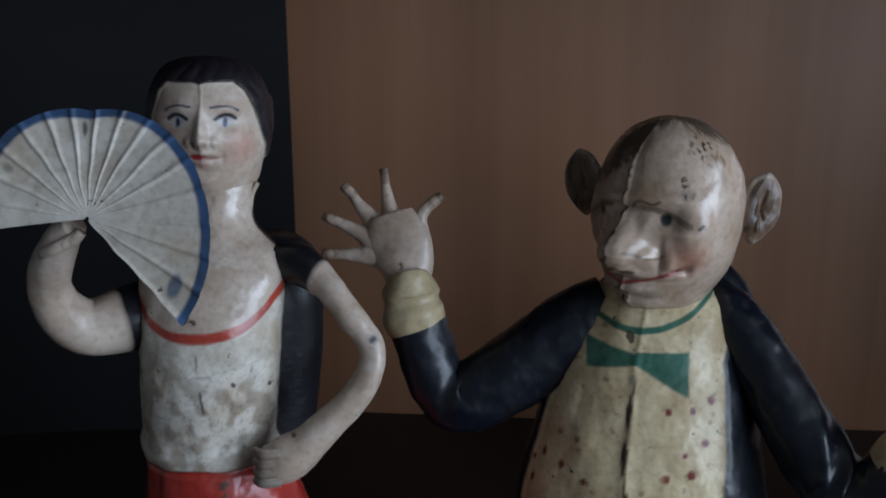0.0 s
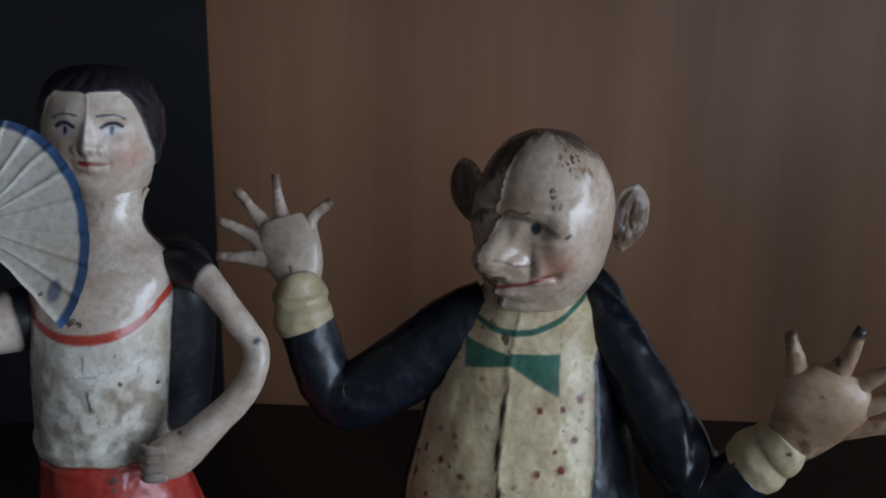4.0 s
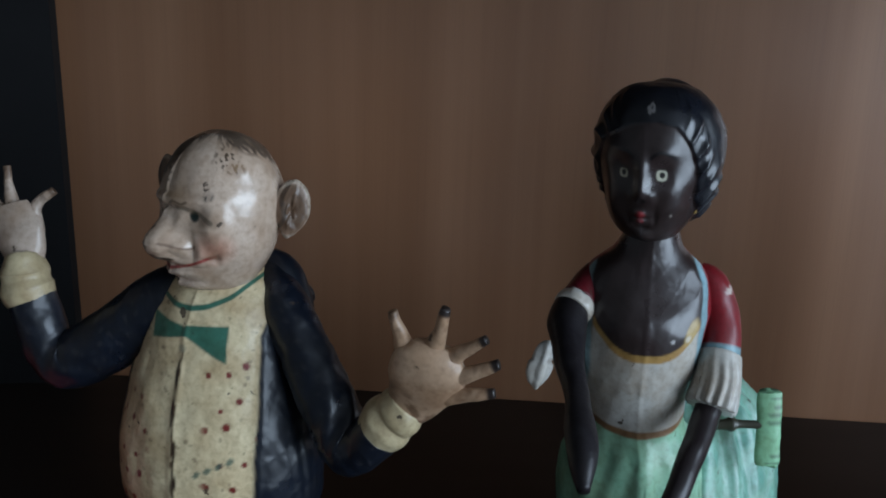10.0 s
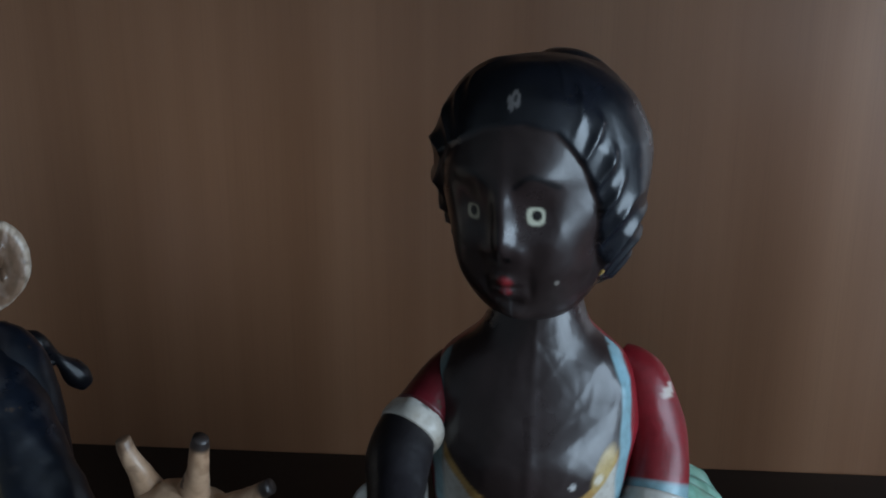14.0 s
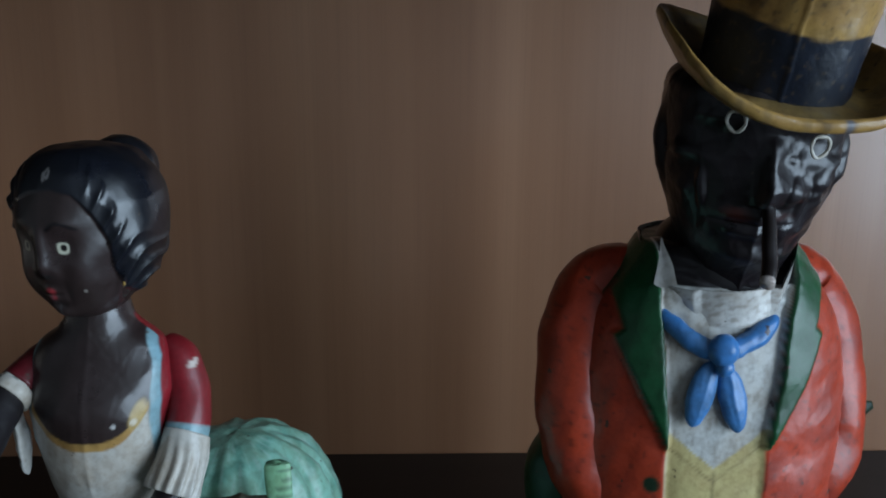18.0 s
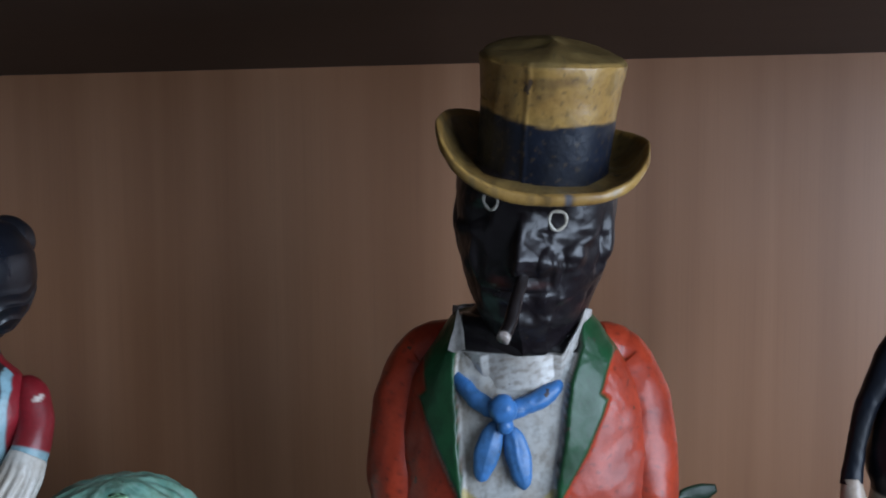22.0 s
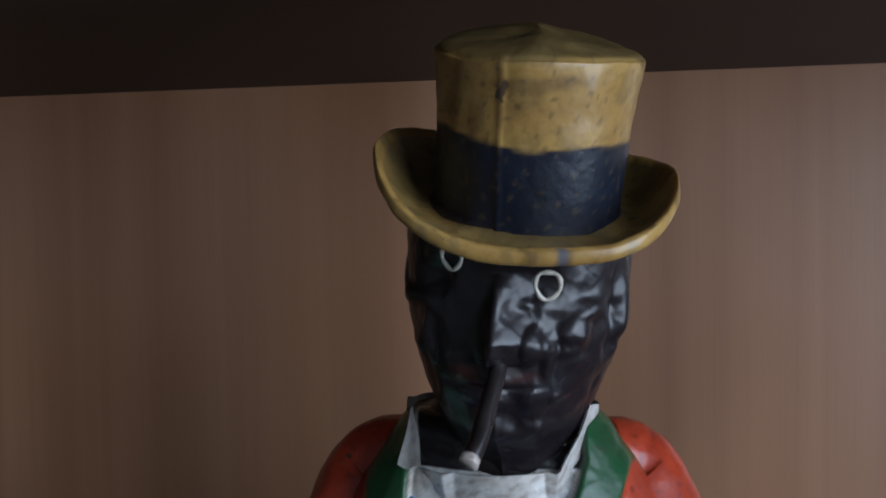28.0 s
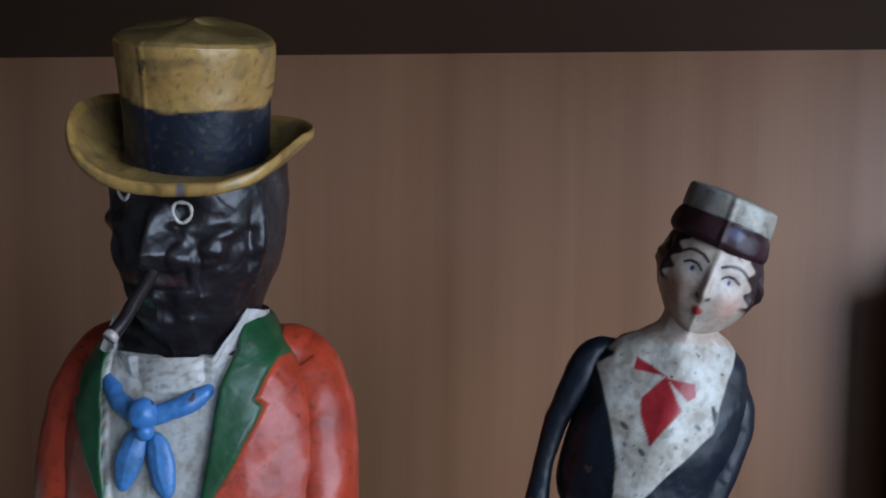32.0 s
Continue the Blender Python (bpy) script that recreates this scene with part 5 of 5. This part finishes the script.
    # knotted scarf
    g.tube([(0.5975, -0.2660, 0.1890, 0.0022), (0.6005, -0.2725, 0.1860, 0.0034), (0.6070, -0.2785, 0.1805, 0.0042), (0.6150, -0.2815, 0.1765, 0.0042), (0.6215, -0.2825, 0.1755, 0.0040), (0.6285, -0.2815, 0.1770, 0.0042), (0.6380, -0.2785, 0.1810, 0.0044), (0.6455, -0.2725, 0.1850, 0.0036), (0.6500, -0.2640, 0.1880, 0.0022)], BLUE, 80, 32, 0, crease=0.00016)
    g.ball((0.6205, -0.2850, 0.1770), (0.0064, 0.0052, 0.0066), BLUE, None, [(20, 10, 20, 0.10), (-30, -20, 16, 0.08)], None, 40, 50, 0)
    g.ball((0.6212, -0.2855, 0.1700), (0.0038, 0.0036, 0.0038), BLUE, None, (), None, 24, 32, 0)
    for x, z, r in ((0.6135, 0.1580, 17), (0.6270, 0.1555, -14)):
        g.ball((x, -0.2825, z), (0.0058, 0.0036, 0.0138), (0.06, 0.19, 0.45), spin(0, 6, r), [(0, 10, 9, 0.10, 50)], None, 50, 64, 0, None, 0.00010)
    # head, with its neck in the collar
    g.tube([(0.6285, -0.2455, 0.184, 0.0285), (0.6290, -0.2455, 0.200, 0.0285), (0.6300, -0.2470, 0.210, 0.0270), (0.6310, -0.2490, 0.218, 0.0200)], (0.010, 0.008, 0.009), 30, 60, 1)
    
    def face(deg, z, c):
        lay(c, feature(deg, z, -9, -12.5, 9, 2.8, 0.9) * 0.6, (0.10, 0.018, 0.010))
        lay(c, feature(deg, z, 20, -12.5, 9, 1.6, 0.9) * 0.3, (0.08, 0.018, 0.012))
        for s in (-1, 1):
            lay(c, feature(deg, z, s * 8, -8.5, 5, 1.2, 0.5), (0.004, 0.003, 0.003))

    def nose(deg, z):
        out = np.interp(z, [-9.2, -8, -5, -1, 4, 10, 18], [0, 5.0, 8.2, 8.8, 6.6, 3.6, 0])
        side = np.where(deg < 7, 0.55, 1.15)
        ridge = out * np.exp(-np.abs((deg - 7) / side / np.interp(z, [-8, 0, 12], [11, 11, 7.5])) ** 2.0)
        wing = 5.0 * np.exp(-np.hypot((deg - 23) / 8, (z + 3.0) / 5.6) ** 3)
        return np.maximum(ridge, wing) + 0.35 * np.minimum(ridge, wing) + 1.2 * np.exp(-np.abs(deg - 7) / 4) * soft(z - 16, 4)
    rnd = random.Random(4)
    lumps = [(rnd.uniform(12, 80), rnd.uniform(-30, 12), rnd.uniform(4, 9), rnd.uniform(1.6, 4.0), rnd.choice((-0.7, 0.8)), 2.2) for _ in range(36)]
    g.head((0.6345, -0.2570, 0.2475), spin(-16, -6, 4), [(38, 26.1, 29, 35), (32, 35.2, 36, 43), (24, 36.8, 37, 44), (14, 37, 37, 44), (4, 36.2, 37.2, 43), (-5, 34.8, 37, 41), (-14, 32.6, 36, 39), (-23, 28.7, 34, 36), (-31, 25.3, 31, 34), (-37, 22.5, 27, 32), (-43, 21.5, 23.5, 31), (-52, 21.1, 21, 31)],
           (0.012, 0.009, 0.011), both([(27, 15.5, 11, 5.5, -2.6), (27, 22, 16, 3, 1.2), (36, 7.5, 9, 2.6, 1.0), (52, 7, 9, 3, 2.0, 3), (33, -5, 3.4, 7, 2.2, 3), (50, -8, 9, 3, 1.4),
                       (8, -13, 13, 3.0, 1.6), (12, -16, 14, 0.9, -0.8), (6, -19.4, 12, 2.6, 1.6), (0, -31, 22, 6, 2.4), (28, -21, 7, 6, 1.2), (82, 4, 6, 13, 2.6, 3), (72, 4, 3, 12, -1.2)]) + [(33, -1, 3.6, 8, -1.2), (46, 0.5, 8, 5.5, 3.0, 3)] + lumps, face, 1, 280, 440, crease=0.00010, proud=nose)
    for ex, ey, ez, yaw in ((0.6440, -0.3015, 0.2580, 4), (0.6155, -0.2915, 0.2658, -30)):
        w = np.array(spin(yaw, -6, 4))
        pts = []
        for k in range(17):
            t = 2 * math.pi * k / 16
            q = w @ np.array((0.0037 * math.cos(t), 0.0, (0.0037 + 0.0003 * math.sin(3 * t)) * math.sin(t)))
            pts.append((ex + q[0], ey + q[1], ez + q[2], 0.00068 + 0.00012 * math.sin(5 * t)))
        g.tube(pts, (0.50, 0.48, 0.42), 60, 10, 2)
    # cigar with a white end
    def ash(p, s, a, c):
        lay(c, soft(0.88 - s, 0.01), (0.46, 0.42, 0.40))
        lay(c, soft(0.88 - s, 0.01) * mottle(p[..., 0], p[..., 2], 0.002, 4, -0.2, 0.8) * 0.6, (0.20, 0.16, 0.15))
    g.tube([(0.6295, -0.2950, 0.2350, 0.0024), (0.6268, -0.3040, 0.2260, 0.0027), (0.6235, -0.3130, 0.2165, 0.0028), (0.6215, -0.3175, 0.2120, 0.0028)], (0.013, 0.009, 0.009), 60, 24, 1, ash)

    # top hat: crown, band, curled brim, all tipped forward
    tip = np.array(spin(-4, -17, 6))
    hub = np.array((0.6386, -0.2690, 0.2812))
    n, m = 120, 220
    th = np.linspace(-np.pi, np.pi, m, endpoint=False)[None]
    prof = catmull([(0.0300, -0.004), (0.0298, 0.004), (0.0302, 0.018), (0.0312, 0.034), (0.0320, 0.0450), (0.0312, 0.0470), (0.0280, 0.0486), (0.0150, 0.0505), (0.0010, 0.0515)], n)
    r, h = prof[:, :1], prof[:, 1:]
    seamd = np.exp(-((th + 0.26) / 0.025) ** 2)
    wob = 1 + 0.012 * np.sin(th * 3 + h * 60) + 0.02 * seamd
    p = np.stack([r * wob * np.sin(th), -r * 1.02 * wob * np.cos(th), h + 0.0012 * np.sin(th * 2 + 1) * (h > 0.03) + 0.0005 * np.exp(-(r * np.sin(th) / 0.004) ** 2) * np.clip((h - 0.047) / 0.002, 0, 1)], -1)
    c = np.tile(np.array(OCHRE), (n, m, 1))
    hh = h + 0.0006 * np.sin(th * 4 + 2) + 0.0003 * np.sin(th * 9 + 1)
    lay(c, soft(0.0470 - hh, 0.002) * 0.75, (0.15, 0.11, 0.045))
    lay(c, soft(hh - 0.0245 + 0.0010 * np.sin(th), 0.0008), (0.010, 0.013, 0.022))
    lay(c, soft(np.hypot((th - 0.1) / 0.5, (hh - 0.041) / 0.002) - 1, 0.8) * 0.5, RUST)
    lay(c, mottle(th * 0.03 + 0 * hh, hh, 0.016, 4, 0.0, 1.0) * soft(0.024 - hh, 0.002) * 0.45, (0.17, 0.11, 0.045))
    lay(c, mottle(th * 0.03 + 0 * hh, hh, 0.005, 6, 1.0, 0.4) * 0.5, (0.07, 0.05, 0.03))
    lay(c, seamd * soft(0.022 - hh, 0.001) * 0.35 + 0 * hh, (0.12, 0.08, 0.03))
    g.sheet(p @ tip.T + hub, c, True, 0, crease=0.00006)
    prof = catmull([(0.0290, 0.0005), (0.0345, -0.0012), (0.0400, -0.0010), (0.0435, 0.0014), (0.0465, 0.0052), (0.0485, 0.0048), (0.0480, 0.0010), (0.0405, -0.0032), (0.0345, -0.0036), (0.0280, -0.0020)], 70)
    r, h = prof[:, :1], prof[:, 1:]
    out = np.clip((r - 0.030) / 0.018, 0, 1)
    curl = np.where(th < 0, 0.0125, 0.0070) * out ** 1.6 * np.abs(np.sin(th)) ** 2.2 - 0.0050 * out ** 1.5 * np.maximum(np.cos(th), 0) ** 2
    full = 1 + 0.09 * out * np.sin(2 * th) ** 2
    p = np.stack([r * np.where(th < 0, 1.0, 0.96) * full * np.sin(th), -r * 0.98 * full * np.cos(th), h + curl + 0.0006 * np.sin(th * 5 + 1) * out], -1)
    c = np.tile(np.array(OCHRE), (70, m, 1))
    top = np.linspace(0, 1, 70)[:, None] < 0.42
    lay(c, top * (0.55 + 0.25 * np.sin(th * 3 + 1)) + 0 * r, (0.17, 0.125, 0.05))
    lay(c, mottle(p[..., 0], p[..., 1], 0.014, 5, 0.0, 1.0) * 0.5, (0.15, 0.115, 0.065))
    lay(c, mottle(p[..., 0], p[..., 1], 0.005, 7, 1.0, 0.4) * 0.5, (0.07, 0.05, 0.03))
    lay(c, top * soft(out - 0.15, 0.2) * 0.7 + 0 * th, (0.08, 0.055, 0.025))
    lay(c, soft(np.hypot((th - 0.27) / 0.032, (r - 0.0487) / 0.0016) - 1, 0.4) * 0.9, (0.09, 0.10, 0.13))
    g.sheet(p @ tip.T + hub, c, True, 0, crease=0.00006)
    # winding key
    g.tube([(0.690, -0.226, 0.117, 0.0022, 0.0022), (0.706, -0.221, 0.119, 0.0022, 0.0022), (0.711, -0.220, 0.1200, 0.0042, 0.0014), (0.7200, -0.218, 0.1215, 0.0046, 0.0016), (0.7275, -0.216, 0.1235, 0.0022, 0.0010)], (0.010, 0.030, 0.014), 40, 16, 3)
    return g.made("tin_top_hat_figure", (0.63, -0.245, 0.0), [TIN, TIN_DARK, TIN_WORN, TIN_MATT, TIN_FLESH, TIN_GLOSS], "painted tin figure in red coat and tipped yellow top hat", "toy figure", wide=0.99, tall=1.0434, yaw=3.3, pivot=(0.6509, -0.2892), shift=(0.0109, -0.0004))


man_in_top_hat()


def boy_with_cap():
    g = Figure()

    def body(p, a, c):
        x, z = p[..., 0], p[..., 2]
        c[:] = NAVY
        left = np.interp(z, [0.13, 0.155, 0.169, 0.184, 0.1955, 0.203], [0.8120, 0.8135, 0.8118, 0.8074, 0.8041, 0.8020])
        right = np.interp(z, [0.13, 0.149, 0.1687, 0.1772, 0.203], [0.8110, 0.8309, 0.8548, 0.8570, 0.8670])
        front = soft(np.abs(a) - 1.45, 0.1)
        white = soft(left - x, 0.0007) * soft(x - right, 0.0007) * front * soft(0.131 - z, 0.001)
        lay(c, white, (0.52, 0.50, 0.45))
        lay(c, white * mottle(x, z, 0.009, 4, 0.1, 0.8) * 0.45, (0.22, 0.19, 0.15))
        lay(c, white * mottle(x, z, 0.004, 5, 1.7, 0.3) * 0.6, (0.03, 0.028, 0.03))
        lay(c, white * soft(np.abs(z - 0.1962 - 0.25 * (x - 0.806)) - 0.0028 + 0.35 * np.maximum(x - 0.806, 0), 0.0008) * soft(x - 0.8125, 0.0006), NAVY)
        lay(c, white * poly(x, z, [(0.8535, 0.1795), (0.8560, 0.1680), (0.8600, 0.1700), (0.8550, 0.1800)]), NAVY)
        for bx, bz, s in ((0.8168, 0.171, 1), (0.8239, 0.1617, 0.9), (0.8480, 0.1712, 0.8), (0.8431, 0.1667, 0.5), (0.8168, 0.1640, 0.5), (0.8385, 0.1640, 0.5)):
            lay(c, white * soft(np.hypot((x - bx) / 0.0017, (z - bz + 0.5 * (x - bx)) / 0.0014) - s, 0.5) * 0.9, (0.02, 0.025, 0.03))
        # painted bow
        crimson = (0.34, 0.02, 0.025)
        lay(c, poly(x, z, [(0.8348, 0.1908), (0.8225, 0.1976), (0.8208, 0.1926)]) * front, crimson)
        lay(c, poly(x, z, [(0.8345, 0.1905), (0.8431, 0.1816), (0.8473, 0.1834), (0.8464, 0.1884)]) * front, crimson)
        lay(c, poly(x, z, [(0.8345, 0.1912), (0.8234, 0.1820), (0.8236, 0.1760), (0.8271, 0.1640), (0.8406, 0.1780)]) * front, crimson)
        lay(c, soft(0.2035 - z - 0.1 * (x - 0.842), 0.001), SKIN)
        lay(c, soft(z - 0.1295, 0.001), (0.46, 0.44, 0.39))

    def relief(p, a, q):
        x, z = p[..., 0], p[..., 2]
        ridge = np.exp(-((a - 0.05) / 0.30) ** 2) * 0.0028 * soft(0.13 - z, 0.01)
        p[..., 1] -= ridge
        return p
    g.loft([(0.0, 0.810, -0.240, 0.026, 0.020), (0.05, 0.813, -0.241, 0.0285, 0.0215), (0.10, 0.817, -0.242, 0.0305, 0.0225), (0.128, 0.8215, -0.243, 0.0310, 0.0225), (0.140, 0.8225, -0.243, 0.0345, 0.0225), (0.160, 0.8290, -0.243, 0.0380, 0.0225),
            (0.178, 0.8350, -0.242, 0.0365, 0.0205), (0.192, 0.8370, -0.241, 0.0335, 0.0175), (0.202, 0.8385, -0.240, 0.0255, 0.0150), (0.2075, 0.8425, -0.240, 0.0160, 0.0130), (0.212, 0.8460, -0.241, 0.0130, 0.0120), (0.222, 0.849, -0.242, 0.0130, 0.0120)],
           body, 320, 250, 0, shape=relief, crease=0.00008)

    def face(lon, lat, p, c):
        lay(c, feature(lon, lat, 36, -20, 16, 12, 1.2) * 0.45, (0.55, 0.22, 0.15))
        lay(c, feature(lon, lat, -36, -20, 16, 12, 1.2) * 0.45, (0.55, 0.22, 0.15))
        for s in (-1, 1):
            lay(c, feature(lon, lat, s * 23, 2, 8, 3.0, 0.5) * 0.6, (0.36, 0.34, 0.33))
            lay(c, feature(lon, lat, s * 22.5, 2, 2.8, 2.6, 0.4), (0.07, 0.10, 0.20))
            lay(c, feature(lon, lat, s * 23, 2, 1.6, 1.8, 0.5), (0.01, 0.01, 0.015))
            lay(c, stroke(lon, lat, [(s * 12, 3), (s * 18, 6.5), (s * 27, 7), (s * 35, 4)], 1.2), (0.03, 0.018, 0.018))
            lay(c, stroke(lon, lat, [(s * 8, 12), (s * 18, 15.5), (s * 31, 16), (s * 42, 12)], 1.4), (0.025, 0.014, 0.014))
        lay(c, feature(lon, lat, -1, -30, 8, 4, 0.4), (0.42, 0.05, 0.04))
        lay(c, feature(lon, lat, 0, -39, 1.2, 3, 0.4) * 0.7, (0.03, 0.02, 0.02))
        lay(c, soft(np.abs(lon) - 0.8, 0.8) * 0.3, (0.2, 0.15, 0.12))
        # shadow below the nose, laid on as two dark spots
        for s in (-1, 1):
            lay(c, feature(lon, lat, s * 6, -17, 3, 2.2, 0.5) * 0.9, (0.05, 0.03, 0.025))
        side = soft(50 + 6 * np.sin(lat * 0.45) + 0.20 * np.clip(-lat, -10, 40) - np.abs(lon), 3) * soft(-16 - lat, 5)
        lay(c, side, (0.03, 0.012, 0.014))
        lay(c, soft(27 - 0.012 * np.clip(np.abs(lon) - 20, 0, 90) ** 1.6 - lat, 2), (0.03, 0.012, 0.014))

    def jaw(u):
        low = np.clip(-u[..., 2] - 0.05, 0, 1)
        u[..., 0] *= 1 - 0.28 * low ** 1.5
        return u
    roll = spin(-6, 2, 21)
    bumps = [(0, -4, 5, 0.09, 10), (0, -14, 7, 0.14, 6), (24, 2, 13, -0.05, 8), (-24, 2, 13, -0.05, 8), (0, -30, 10, 0.04, 5), (0, -52, 16, 0.08, 10), (32, -20, 16, 0.03), (-32, -20, 16, 0.03), (0, 0, 4, 0.03, 70), (62, -8, 8, 0.10, 9), (-62, -8, 8, 0.10, 9)]
    g.ball((0.8535, -0.2410, 0.2300), (0.0218, 0.0225, 0.0272), (0.52, 0.43, 0.36), roll, bumps, face, 150, 240, 0, jaw, 0.00002)
    tufts = [(s * (60 + 18 * k), 6 - 7 * (k % 3), 11, 0.07, 6) for s in (-1, 1) for k in range(6)]
    g.ball((0.8545, -0.2365, 0.2315), (0.0236, 0.0215, 0.0225), (0.02, 0.010, 0.012), roll, tufts, None, 70, 110, 1, None, 0.00006)
    # pillbox cap
    n, m = 60, 160
    th = np.linspace(-np.pi, np.pi, m, endpoint=False)[None]
    prof = catmull([(0.0205, -0.008), (0.0222, -0.0055), (0.0215, 0.0), (0.0200, 0.0030), (0.0204, 0.0038), (0.0206, 0.0090), (0.0200, 0.0125), (0.0170, 0.0135), (0.0080, 0.0142), (0.0005, 0.0144)], n)
    r, h = prof[:, :1], prof[:, 1:]
    k = 1 + 0.05 * np.exp(-(th / 0.05) ** 2)
    p = np.stack([r * np.sin(th) + 0 * h, -r * 1.05 * k * np.cos(th), h + 0 * th], -1)
    c = np.tile(np.array((0.42, 0.40, 0.34)), (n, m, 1))
    lay(c, (0.5 + 0.5 * np.sin(th * 6 + h * 300)) * 0.3, (0.22, 0.20, 0.17))
    # left half, away from the window: shade put into the colour
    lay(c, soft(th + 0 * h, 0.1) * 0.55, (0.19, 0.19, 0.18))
    lay(c, mottle(th * 0.02 + 0 * h, h + 0 * th, 0.006, 4, 0.0, 0.8) * 0.5, (0.15, 0.14, 0.13))
    lay(c, soft(h - 0.0032 + 0 * th, 0.0006), (0.035, 0.012, 0.016))
    lay(c, soft(np.hypot((th - 0.25) / 0.14, (h - 0.0) / 0.0030) - 1, 0.5) * 0.6, (0.10, 0.11, 0.22))
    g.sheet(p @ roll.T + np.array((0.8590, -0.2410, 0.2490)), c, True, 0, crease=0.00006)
    # sleeves
    g.tube([(0.8140, -0.236, 0.1990, 0.0034), (0.8040, -0.238, 0.1955, 0.0069), (0.7970, -0.241, 0.1850, 0.0071), (0.7870, -0.243, 0.1670, 0.0055), (0.7820, -0.246, 0.1500, 0.0048), (0.7790, -0.249, 0.1330, 0.0053)], NAVY, 90, 44, 3, crease=0.00012)
    g.tube([(0.7792, -0.249, 0.136, 0.0046), (0.7800, -0.251, 0.127, 0.0060), (0.7830, -0.253, 0.1185, 0.0055), (0.787, -0.254, 0.112, 0.003)], SKIN, 24, 24, 0)
    g.tube([(0.860, -0.238, 0.1900, 0.0070), (0.8650, -0.239, 0.1800, 0.0090), (0.8665, -0.240, 0.1680, 0.0090), (0.8610, -0.243, 0.1530, 0.0088), (0.8540, -0.246, 0.1380, 0.0085), (0.850, -0.249, 0.124, 0.008)], NAVY, 80, 44, 3, crease=0.00012)
    return g.made("tin_boy_figure", (0.813, -0.241, 0.0), [TIN, TIN_DARK, TIN_WORN, TIN_MATT, TIN_FLESH, TIN_GLOSS], "painted tin boy figure in navy jacket, red bow and pillbox cap", "toy figure", wide=0.965, tall=1.06, yaw=1.4, pivot=(0.8460, -0.2617), shift=(0.0105, 0.0122))


boy_with_cap()


# ---- dark block added against the far back panel, only for its soft shadow ----
tagged(box_mesh("shadow_block", 0.999, 1.080, -0.062, -0.001, 0.0, 0.238, SIDE, 0.020), "plain black block added beyond the view to cast a shadow on the veneer back panel", "block")
